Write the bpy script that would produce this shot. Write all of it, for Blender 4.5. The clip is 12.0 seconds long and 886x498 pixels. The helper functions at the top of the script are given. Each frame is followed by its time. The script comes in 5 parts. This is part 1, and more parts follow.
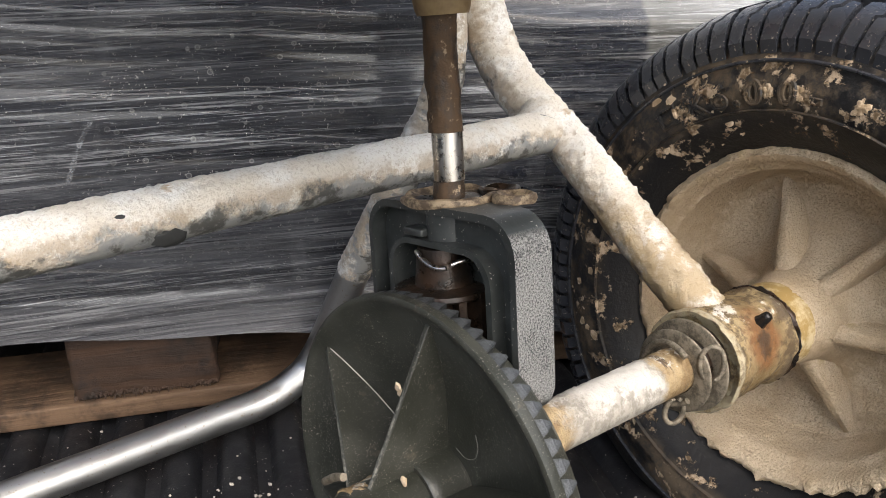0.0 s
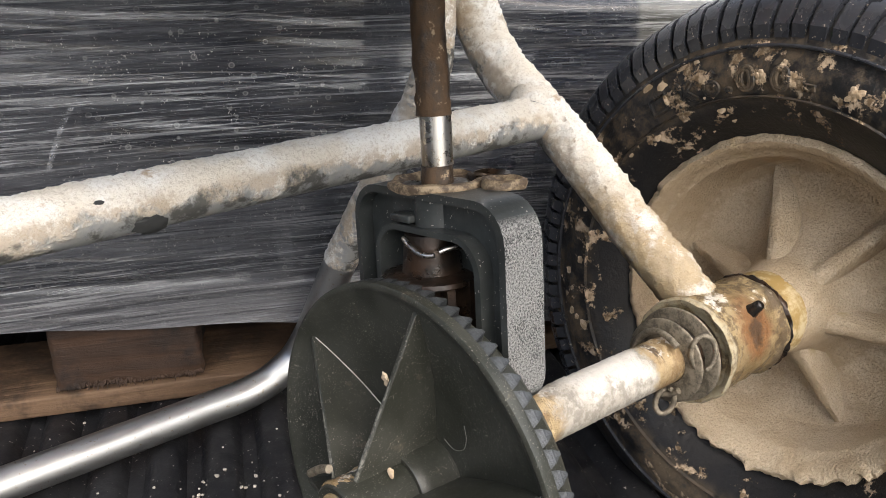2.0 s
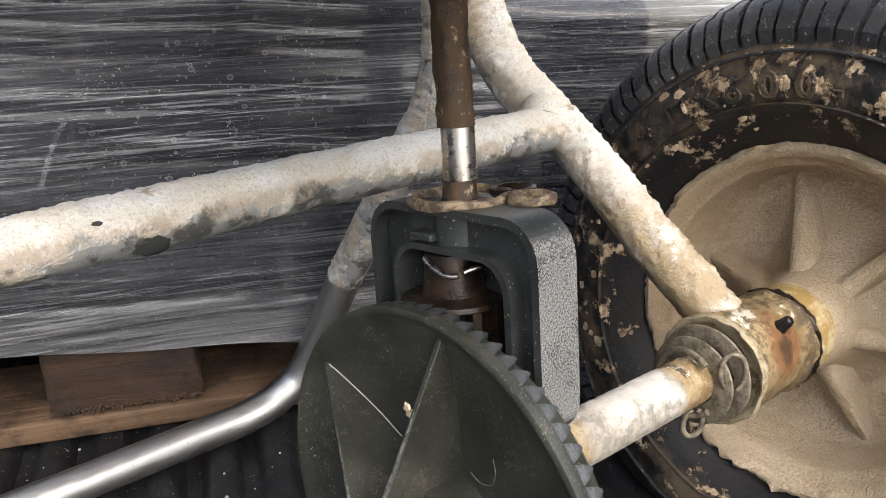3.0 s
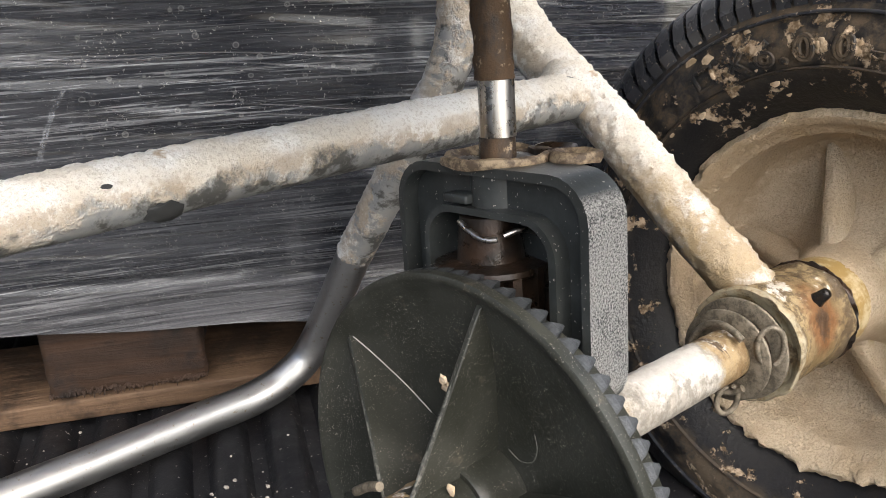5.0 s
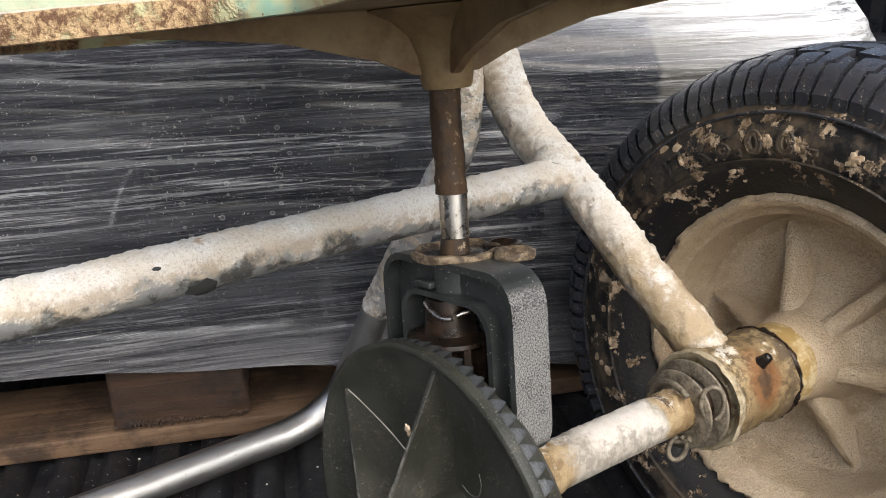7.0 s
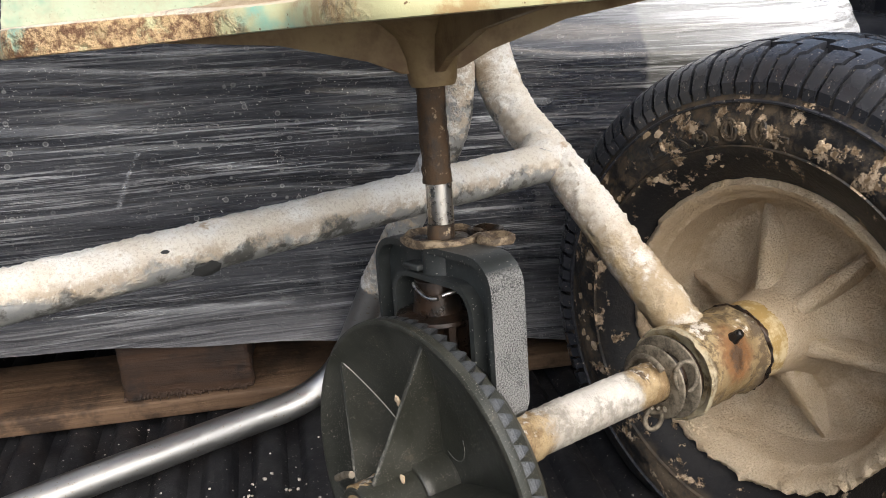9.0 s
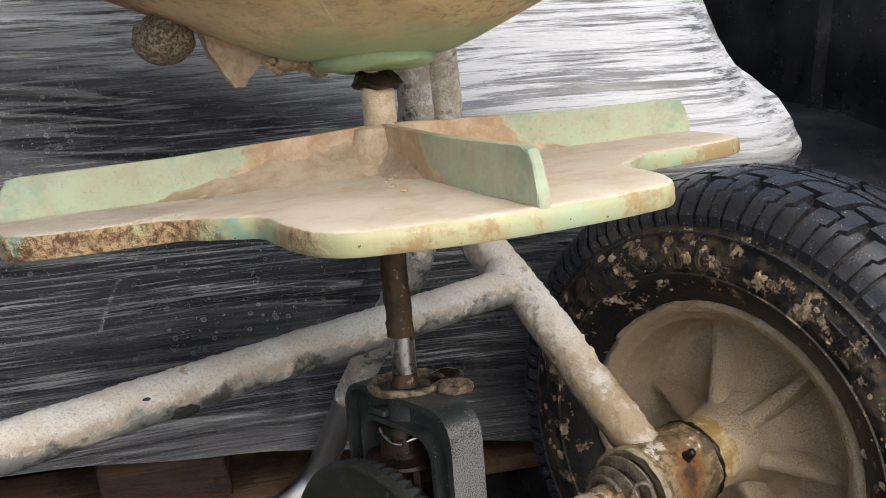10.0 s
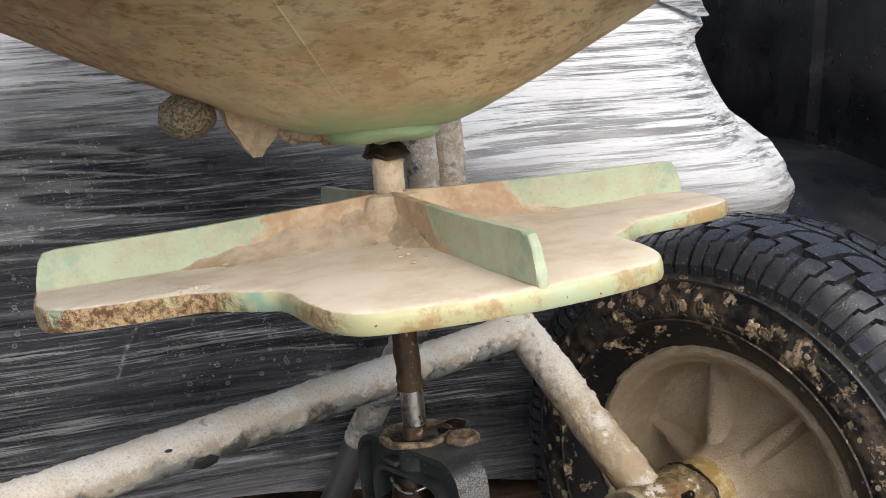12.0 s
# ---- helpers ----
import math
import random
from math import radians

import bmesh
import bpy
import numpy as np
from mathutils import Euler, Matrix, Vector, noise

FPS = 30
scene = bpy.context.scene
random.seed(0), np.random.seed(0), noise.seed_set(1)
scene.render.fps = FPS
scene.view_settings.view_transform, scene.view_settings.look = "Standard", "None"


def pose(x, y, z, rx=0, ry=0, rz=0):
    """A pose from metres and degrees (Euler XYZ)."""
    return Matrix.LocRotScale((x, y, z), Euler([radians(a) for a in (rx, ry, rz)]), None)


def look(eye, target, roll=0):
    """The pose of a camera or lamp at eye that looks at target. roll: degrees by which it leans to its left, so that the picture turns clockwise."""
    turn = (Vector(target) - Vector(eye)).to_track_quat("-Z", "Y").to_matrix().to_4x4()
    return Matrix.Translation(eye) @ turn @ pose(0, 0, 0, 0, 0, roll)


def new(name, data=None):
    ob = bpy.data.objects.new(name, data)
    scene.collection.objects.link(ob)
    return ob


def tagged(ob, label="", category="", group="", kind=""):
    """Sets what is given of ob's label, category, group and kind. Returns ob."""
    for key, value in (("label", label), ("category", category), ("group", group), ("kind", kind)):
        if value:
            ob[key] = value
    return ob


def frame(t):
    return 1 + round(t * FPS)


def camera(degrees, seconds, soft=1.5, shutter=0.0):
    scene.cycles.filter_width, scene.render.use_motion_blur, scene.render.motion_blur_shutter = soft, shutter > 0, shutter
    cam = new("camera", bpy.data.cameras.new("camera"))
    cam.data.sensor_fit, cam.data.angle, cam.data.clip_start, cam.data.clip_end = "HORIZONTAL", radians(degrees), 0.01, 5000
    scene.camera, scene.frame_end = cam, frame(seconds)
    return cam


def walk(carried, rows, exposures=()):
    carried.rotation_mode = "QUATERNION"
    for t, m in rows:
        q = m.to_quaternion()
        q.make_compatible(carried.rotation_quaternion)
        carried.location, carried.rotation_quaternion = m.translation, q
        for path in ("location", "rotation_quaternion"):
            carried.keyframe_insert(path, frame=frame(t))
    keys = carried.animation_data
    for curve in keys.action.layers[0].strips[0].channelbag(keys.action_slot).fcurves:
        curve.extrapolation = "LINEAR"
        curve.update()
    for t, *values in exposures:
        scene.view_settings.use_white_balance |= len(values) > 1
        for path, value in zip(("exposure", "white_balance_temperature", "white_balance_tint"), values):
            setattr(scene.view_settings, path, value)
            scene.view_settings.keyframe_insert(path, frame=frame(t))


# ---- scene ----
cam = camera(54.3, 12.0, 0.9)
PATH = [
    (0, (0.0310, 0.0973, 0.3590), (0.0110, 1.0219, -0.0214), -0.34),
    (0.5, (0.0290, 0.0961, 0.3633), (0.0080, 1.0201, -0.0185), -0.45),
    (1, (0.0310, 0.0975, 0.3600), (0.0120, 1.0180, -0.0303), -0.43),
    (1.5, (0.0310, 0.0961, 0.3582), (0.0160, 1.0147, -0.0368), -0.28),
    (2, (0.0310, 0.1036, 0.3548), (0.0245, 1.0243, -0.0355), 0.02),
    (2.5, (0.0250, 0.1125, 0.3479), (0.0265, 1.0371, -0.0330), -0.18),
    (3, (0.0200, 0.1230, 0.3500), (0.0235, 1.0486, -0.0286), -0.46),
    (3.2, (0.0180, 0.1270, 0.3470), (0.0240, 1.0525, -0.0315), -0.5),
    (4.8, (0.0090, 0.1430, 0.3350), (0.0225, 1.0615, -0.0600), -0.5),
    (5, (0.0060, 0.1376, 0.3359), (0.0185, 1.0572, -0.0568), -0.35),
    (5.5, (0.0150, 0.1222, 0.3562), (0.0075, 1.0476, -0.0228), -0.49),
    (6, (0.0310, 0.0931, 0.3741), (-0.0200, 1.0225, 0.0085), -0.51),
    (6.5, (0.0390, 0.0823, 0.3762), (-0.0440, 1.0110, 0.0148), -1.09),
    (7, (0.0430, 0.0770, 0.3803), (-0.0180, 1.0091, 0.0234), -1.32),
    (7.2, (0.0420, 0.0690, 0.3790), (-0.0090, 1.0010, 0.0200), -1.5),
    (8.8, (0.0460, 0.0590, 0.3890), (-0.0125, 0.9805, 0.0050), -1.35),
    (9, (0.0520, 0.0532, 0.3941), (-0.0135, 0.9743, 0.0103), -1.49),
    (9.5, (0.0580, 0.0488, 0.4082), (-0.0005, 0.9832, 0.0569), -1.99),
    (10, (0.0620, 0.0378, 0.4409), (0.0215, 0.9866, 0.1276), -2.07),
    (10.5, (0.0520, 0.0349, 0.3946), (0.0115, 0.9670, 0.0347), -1.68),
    (11, (0.0540, 0.0315, 0.4136), (0.0085, 0.9646, 0.0570), -2.14),
    (11.5, (0.0660, 0.0262, 0.4493), (0.0250, 0.9750, 0.1359), -2.88),
    (12, (0.0620, 0.0197, 0.4628), (0.0185, 0.9776, 0.1793), -2.70),
]
walk(cam, [(t, look(eye, target, roll)) for t, eye, target, roll in PATH], [(0.0, 0.38), (5.0, 0.46), (6.5, 0.2), (7.0, 0.2), (9.0, 0.22), (9.5, 0.18), (10.0, -0.50), (10.5, -0.05), (11.0, 0.20), (11.5, -0.32), (12.0, -0.38)])

# ---- light ----
world = bpy.data.worlds.new("overcast_sky")
scene.world = world
world.use_nodes = True
wn = world.node_tree
sky = wn.nodes.new("ShaderNodeTexSky")
sky.sky_type = "NISHITA"
sky.sun_disc = False
sky.sun_elevation = radians(48)
sky.sun_rotation = radians(150)
sky.air_density, sky.dust_density, sky.ozone_density = 1.0, 4.0, 1.0
desat = wn.nodes.new("ShaderNodeHueSaturation")
desat.inputs["Saturation"].default_value = 0.85
wn.links.new(sky.outputs[0], desat.inputs["Color"])
wn.links.new(desat.outputs[0], wn.nodes["Background"].inputs["Color"])
wn.nodes["Background"].inputs["Strength"].default_value = 0.2
sun_data = bpy.data.lights.new("sun", "SUN")
sun_data.energy, sun_data.angle, sun_data.color = 3.6, radians(88), (1.0, 0.985, 0.955)
sun = new("sun", sun_data)
sun.matrix_world = look((0.88, -0.62, 1.75), (0.1, 0.5, 0.2))

# ---- frames of reference ----
# the spreader leans back a little: x along its axle to the wheel, z up its shaft, origin on the axle below the shaft
AX = Vector((0.7509, 0.6579, -0.0578)).normalized()
SZ = Vector((-0.0539, 0.1483, 0.9875))
SZ = (SZ - AX * AX.dot(SZ)).normalized()
SY = SZ.cross(AX)
SPREADER = Matrix.Translation((0.0328, 0.3815, 0.1474)) @ Matrix((AX, SY, SZ)).transposed().to_4x4()
FLOOR = -0.012
# the truck bed and pallet: u across the bed, n towards the cab
BED_YAW = 15.0
BED = pose(-0.155, 0.675, FLOOR, 0, 0, BED_YAW)
TO_SPREADER = SPREADER.inverted()


def fnoise(p, scale, octaves=3):
    return noise.fractal(Vector(p) * scale, 1.0, 2.0, octaves)


# ---- materials ----
class Shader:
    """A small builder of node materials."""

    def __init__(self, name):
        self.m = bpy.data.materials.new(name)
        self.m.use_nodes = True
        self.t = self.m.node_tree
        self.p = self.t.nodes["Principled BSDF"]
        self.co = self.t.nodes.new("ShaderNodeTexCoord").outputs["Object"]
        self.geo = self.t.nodes.new("ShaderNodeNewGeometry")

    def link(self, value, socket):
        if isinstance(value, bpy.types.NodeSocket):
            self.t.links.new(value, socket)
        elif isinstance(value, tuple) and len(value) == 3 and socket.type == "RGBA":
            socket.default_value = (*value, 1)
        else:
            socket.default_value = value

    def noise(self, scale, detail=4.0, rough=0.6, stretch=None, turn=None, distort=0.0):
        n = self.t.nodes.new("ShaderNodeTexNoise")
        n.inputs["Scale"].default_value = scale
        n.inputs["Detail"].default_value = detail
        n.inputs["Roughness"].default_value = rough
        n.inputs["Distortion"].default_value = distort
        co = self.co
        if stretch or turn:
            mp = self.t.nodes.new("ShaderNodeMapping")
            if stretch:
                mp.inputs["Scale"].default_value = stretch
            if turn:
                mp.inputs["Rotation"].default_value = turn
            self.t.links.new(co, mp.inputs[0])
            co = mp.outputs[0]
        self.t.links.new(co, n.inputs["Vector"])
        return n.outputs["Fac"]

    def cells(self, scale, out="Distance", feature="F1"):
        n = self.t.nodes.new("ShaderNodeTexVoronoi")
        n.feature = feature
        n.inputs["Scale"].default_value = scale
        self.t.links.new(self.co, n.inputs["Vector"])
        return n.outputs[out]

    def ramp(self, fac, lo, hi, a=0.0, b=1.0):
        n = self.t.nodes.new("ShaderNodeMapRange")
        n.interpolation_type = "SMOOTHSTEP"
        self.link(fac, n.inputs["Value"])
        n.inputs["From Min"].default_value, n.inputs["From Max"].default_value = lo, hi
        n.inputs["To Min"].default_value, n.inputs["To Max"].default_value = a, b
        return n.outputs[0]

    def math(self, op, a, b=0.0):
        n = self.t.nodes.new("ShaderNodeMath")
        n.operation = op
        self.link(a, n.inputs[0])
        self.link(b, n.inputs[1])
        return n.outputs[0]

    def mix(self, fac, a, b):
        n = self.t.nodes.new("ShaderNodeMix")
        n.data_type = "RGBA"
        self.link(fac, n.inputs[0])
        self.link(a, n.inputs[6])
        self.link(b, n.inputs[7])
        return n.outputs[2]

    def axis(self, which):
        n = self.t.nodes.new("ShaderNodeSeparateXYZ")
        self.t.links.new(self.co, n.inputs[0])
        return n.outputs[which]

    def up(self):
        n = self.t.nodes.new("ShaderNodeSeparateXYZ")
        self.t.links.new(self.geo.outputs["Normal"], n.inputs[0])
        return n.outputs[2]

    def radius(self):
        n = self.t.nodes.new("ShaderNodeVectorMath")
        n.operation = "MULTIPLY"
        n.inputs[1].default_value = (0, 1, 1)
        self.t.links.new(self.co, n.inputs[0])
        m = self.t.nodes.new("ShaderNodeVectorMath")
        m.operation = "LENGTH"
        self.t.links.new(n.outputs[0], m.inputs[0])
        return m.outputs["Value"]

    def random(self):
        return self.t.nodes.new("ShaderNodeObjectInfo").outputs["Random"]

    def bump(self, height, strength, distance=0.001):
        n = self.t.nodes.new("ShaderNodeBump")
        n.inputs["Strength"].default_value = strength
        n.inputs["Distance"].default_value = distance
        self.link(height, n.inputs["Height"])
        prior = self.p.inputs["Normal"].links
        if prior:
            self.t.links.new(prior[0].from_socket, n.inputs["Normal"])
        self.t.links.new(n.outputs[0], self.p.inputs["Normal"])

    def done(self, colour, rough, metal=0.0, **more):
        self.link(colour, self.p.inputs["Base Color"])
        self.link(rough, self.p.inputs["Roughness"])
        self.link(metal, self.p.inputs["Metallic"])
        for key, value in more.items():
            self.link(value, self.p.inputs[key.replace("_", " ").title().replace("Ior", "IOR")])
        return self.m


CREAM = (0.79, 0.72, 0.61)
CREAM_PALE = (0.88, 0.85, 0.79)
CREAM_TAN = (0.47, 0.33, 0.18)


def crust_colour(s):
    big = s.noise(28, 4, 0.65)
    fine = s.noise(700, 3, 0.75)
    c = s.mix(s.ramp(big, 0.38, 0.62), CREAM, CREAM_PALE)
    c = s.mix(s.ramp(s.noise(55, 5, 0.7), 0.60, 0.70, 0.0, 0.8), c, CREAM_TAN)
    return s.mix(s.ramp(fine, 0.36, 0.50, 0.35, 0.0), c, (0.34, 0.25, 0.16))


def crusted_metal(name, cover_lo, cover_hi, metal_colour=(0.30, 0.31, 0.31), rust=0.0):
    """Galvanised tube under dried fertiliser that lies mostly on its upper side."""
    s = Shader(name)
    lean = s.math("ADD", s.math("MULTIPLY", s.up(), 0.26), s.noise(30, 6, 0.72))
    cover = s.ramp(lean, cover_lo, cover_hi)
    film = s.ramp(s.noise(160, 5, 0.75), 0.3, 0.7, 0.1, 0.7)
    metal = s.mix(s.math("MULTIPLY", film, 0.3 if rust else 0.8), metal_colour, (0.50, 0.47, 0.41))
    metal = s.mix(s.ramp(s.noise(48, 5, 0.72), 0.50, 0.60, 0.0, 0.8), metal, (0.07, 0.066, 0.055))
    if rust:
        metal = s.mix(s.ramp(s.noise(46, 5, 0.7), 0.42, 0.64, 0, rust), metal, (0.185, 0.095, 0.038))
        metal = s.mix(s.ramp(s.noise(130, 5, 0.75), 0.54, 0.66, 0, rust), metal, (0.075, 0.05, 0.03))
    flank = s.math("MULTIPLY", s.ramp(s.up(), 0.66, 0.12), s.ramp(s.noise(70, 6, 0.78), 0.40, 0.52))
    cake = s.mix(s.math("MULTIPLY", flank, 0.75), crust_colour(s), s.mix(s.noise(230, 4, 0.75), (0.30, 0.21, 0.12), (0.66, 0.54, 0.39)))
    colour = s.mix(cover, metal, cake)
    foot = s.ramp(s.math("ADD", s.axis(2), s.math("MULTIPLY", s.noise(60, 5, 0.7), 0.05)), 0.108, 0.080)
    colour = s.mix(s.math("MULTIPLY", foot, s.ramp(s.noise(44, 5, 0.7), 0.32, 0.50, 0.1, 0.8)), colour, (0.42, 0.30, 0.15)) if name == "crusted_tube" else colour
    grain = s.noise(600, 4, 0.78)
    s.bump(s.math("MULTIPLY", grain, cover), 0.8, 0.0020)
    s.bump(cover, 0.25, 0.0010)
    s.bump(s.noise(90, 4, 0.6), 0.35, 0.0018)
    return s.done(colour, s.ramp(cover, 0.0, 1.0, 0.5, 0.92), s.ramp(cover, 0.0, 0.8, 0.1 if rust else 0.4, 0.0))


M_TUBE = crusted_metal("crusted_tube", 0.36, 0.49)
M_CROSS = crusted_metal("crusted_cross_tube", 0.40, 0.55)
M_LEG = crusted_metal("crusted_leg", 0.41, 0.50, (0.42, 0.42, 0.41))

s = Shader("stained_sleeve")
wander = s.noise(60, 5, 0.72)
colour = s.mix(s.ramp(s.noise(34, 5, 0.7), 0.36, 0.62), (0.38, 0.285, 0.15), (0.20, 0.135, 0.06))
colour = s.mix(s.ramp(s.noise(110, 5, 0.78), 0.46, 0.58, 0.0, 0.85), colour, (0.085, 0.055, 0.028))
dx = s.math("DIVIDE", s.math("ADD", s.axis(0), -0.183), 0.018)
dz = s.math("DIVIDE", s.math("ADD", s.axis(2), -0.009), 0.017)
spot = s.math("ADD", s.math("ADD", s.math("MULTIPLY", dx, dx), s.math("MULTIPLY", dz, dz)), s.math("MULTIPLY", wander, 2.6))
colour = s.mix(s.ramp(spot, 2.35, 1.55, 0.0, 0.85), colour, (0.22, 0.098, 0.034))
colour = s.mix(s.ramp(spot, 1.55, 1.15, 0.0, 0.85), colour, (0.045, 0.026, 0.014))
colour = s.mix(s.math("MULTIPLY", s.ramp(s.axis(0), 0.202, 0.208), s.ramp(s.noise(90, 4, 0.7), 0.40, 0.55)), colour, (0.10, 0.07, 0.04))
colour = s.mix(s.math("MULTIPLY", s.ramp(s.axis(0), 0.1605, 0.1575), s.ramp(s.noise(120, 5, 0.75), 0.38, 0.58, 0.0, 0.85)), colour, (0.44, 0.38, 0.26))
cover = s.ramp(s.math("ADD", s.math("MULTIPLY", s.up(), 0.26), s.noise(48, 6, 0.74)), 0.80, 0.88, 0.0, 0.8)
colour = s.mix(cover, colour, crust_colour(s))
s.bump(s.noise(420, 4, 0.75), 0.7, 0.0014)
s.bump(s.noise(95, 5, 0.7), 0.6, 0.0025)
M_SLEEVE = s.done(colour, s.ramp(wander, 0.4, 0.6, 0.45, 0.85), 0.05)

s = Shader("crusted_axle")
along = s.math("ADD", s.axis(0), s.math("MULTIPLY", s.math("ADD", s.noise(70, 5, 0.7), -0.5), 0.035))
ring = s.noise(150, 4, 0.7, (1.0, 0.12, 0.12))
ochre = s.mix(s.ramp(s.noise(80, 5, 0.72), 0.40, 0.60), (0.42, 0.31, 0.17), (0.23, 0.15, 0.07))
ochre = s.mix(s.ramp(ring, 0.55, 0.63), ochre, (0.10, 0.065, 0.035))
worn = s.mix(s.ramp(s.noise(200, 4, 0.7), 0.4, 0.6), (0.30, 0.27, 0.225), (0.46, 0.42, 0.36))
colour = s.mix(s.math("MULTIPLY", s.ramp(along, 0.046, 0.054), s.ramp(along, 0.122, 0.114)), ochre, worn)
white = s.math("MULTIPLY", s.ramp(along, 0.060, 0.070), s.ramp(along, 0.117, 0.108))
tops = s.ramp(s.math("ADD", s.math("MULTIPLY", s.up(), 0.34), s.noise(60, 6, 0.74)), 0.58, 0.72)
cover = s.math("MAXIMUM", s.math("MULTIPLY", white, tops), s.ramp(s.math("ADD", s.math("MULTIPLY", s.up(), 0.30), s.noise(85, 6, 0.76)), 0.80, 0.88))
colour = s.mix(cover, colour, s.mix(s.noise(240, 4, 0.7), (0.50, 0.45, 0.38), (0.74, 0.71, 0.66)))
s.bump(s.noise(520, 4, 0.75), 0.8, 0.0016)
s.bump(cover, 0.35, 0.0012)
s.bump(ring, 0.5, 0.002)
M_AXLE = s.done(colour, s.ramp(cover, 0.0, 1.0, 0.5, 0.9), 0.05)

s = Shader("chrome_tube")
smear = s.noise(60, 4, 0.6, (1, 6, 6))
M_CHROME = s.done(s.mix(s.ramp(s.noise(300, 3), 0.60, 0.72), (0.45, 0.445, 0.435), (0.34, 0.30, 0.24)), s.ramp(smear, 0.3, 0.7, 0.33, 0.50), 1.0)

s = Shader("powdered_rim")
tan = s.ramp(s.noise(34, 5, 0.65), 0.42, 0.66)
colour = s.mix(tan, (0.67, 0.54, 0.38), (0.59, 0.455, 0.30))
colour = s.mix(s.ramp(s.noise(950, 4, 0.8), 0.34, 0.56, 0.45, 0.0), colour, (0.34, 0.24, 0.145))
colour = s.mix(s.ramp(s.noise(20, 4, 0.6), 0.62, 0.74), colour, (0.48, 0.35, 0.16))
pits = s.noise(620, 3, 0.7)
s.bump(s.ramp(pits, 0.25, 0.60), 0.8, 0.0014)
s.bump(s.noise(260, 4, 0.75), 0.4, 0.0018)
s.bump(s.noise(70, 4, 0.6), 0.5, 0.003)
# shade in the upper dish, painted as browner powder on faces turned down
shade_lean = s.math("ADD", s.up(), s.math("MULTIPLY", s.math("ADD", s.noise(40, 5, 0.7), -0.5), 0.9))
colour = s.mix(s.ramp(shade_lean, 0.05, -0.35, 0.0, 0.75), colour, s.mix(s.noise(160, 4, 0.7), (0.36, 0.25, 0.14), (0.58, 0.44, 0.28)))
M_RIM = s.done(colour, 0.93)

s = Shader("stained_hub_plastic")
colour = s.mix(s.ramp(s.noise(60, 5, 0.7), 0.45, 0.62), (0.36, 0.24, 0.085), (0.58, 0.47, 0.28))
s.bump(s.noise(260, 4), 0.3, 0.0008)
M_HUB = s.done(colour, 0.6)

s = Shader("muddy_tyre_rubber")
band = s.math("MULTIPLY", s.ramp(s.radius(), 0.104, 0.118), s.ramp(s.radius(), 0.149, 0.140))
patches = s.ramp(s.math("ADD", s.noise(72, 6, 0.74), s.math("ADD", s.math("MULTIPLY", s.noise(18, 3, 0.55), 0.5), s.math("MULTIPLY", band, 0.045))), 0.852, 0.892)
patches = s.math("MULTIPLY", patches, s.ramp(s.radius(), 0.155, 0.149))
film = s.ramp(s.math("ADD", s.noise(90, 5, 0.72), s.math("MULTIPLY", s.noise(14, 2, 0.5), 0.5)), 0.66, 0.92, 0.0, 0.7)
film = s.math("MULTIPLY", film, s.math("MULTIPLY", s.ramp(s.radius(), 0.114, 0.125, 0.05, 1.0), s.ramp(s.radius(), 0.152, 0.147, 0.15, 1.0)))
rubber = s.mix(film, (0.008, 0.008, 0.009), (0.15, 0.11, 0.07))
mud = s.mix(s.ramp(s.noise(190, 4, 0.7), 0.4, 0.6), (0.17, 0.115, 0.065), (0.52, 0.40, 0.28))
s.bump(s.math("ADD", s.math("MULTIPLY", patches, 1.4), s.math("MULTIPLY", s.noise(340, 4, 0.7), 0.5)), 0.8, 0.0018)
M_TYRE = s.done(s.mix(patches, rubber, mud), s.ramp(s.math("MAXIMUM", patches, film), 0.0, 0.6, 0.45, 0.88))

s = Shader("tread_rubber")
flecks = s.ramp(s.noise(420, 3, 0.7), 0.655, 0.69)
s.bump(s.noise(500, 3), 0.25, 0.0006)
M_TREAD = s.done(s.mix(flecks, s.mix(s.noise(80, 3), (0.022, 0.024, 0.030), (0.044, 0.046, 0.054)), (0.45, 0.38, 0.30)), s.ramp(s.noise(50, 4), 0.35, 0.65, 0.15, 0.40))

s = Shader("mud_clod")
s.bump(s.noise(300, 4, 0.75), 0.8, 0.0012)
M_CLOD = s.done(s.mix(s.ramp(s.noise(150, 4, 0.7), 0.4, 0.6), (0.60, 0.44, 0.28), (0.74, 0.60, 0.44)), 0.95)

s = Shader("dried_mud")
s.bump(s.noise(300, 4, 0.75), 0.8, 0.0012)
M_MUD = s.done(s.mix(s.ramp(s.noise(150, 4, 0.7), 0.4, 0.6), (0.36, 0.26, 0.16), (0.60, 0.47, 0.33)), 0.95)

s = Shader("tan_powder")
s.bump(s.noise(420, 5, 0.78), 0.8, 0.0014)
s.bump(s.noise(110, 4, 0.6), 0.5, 0.002)
M_DRIFT = s.done(s.mix(s.ramp(s.noise(46, 5, 0.7), 0.36, 0.62), (0.72, 0.59, 0.44), (0.52, 0.37, 0.235)), 0.95)

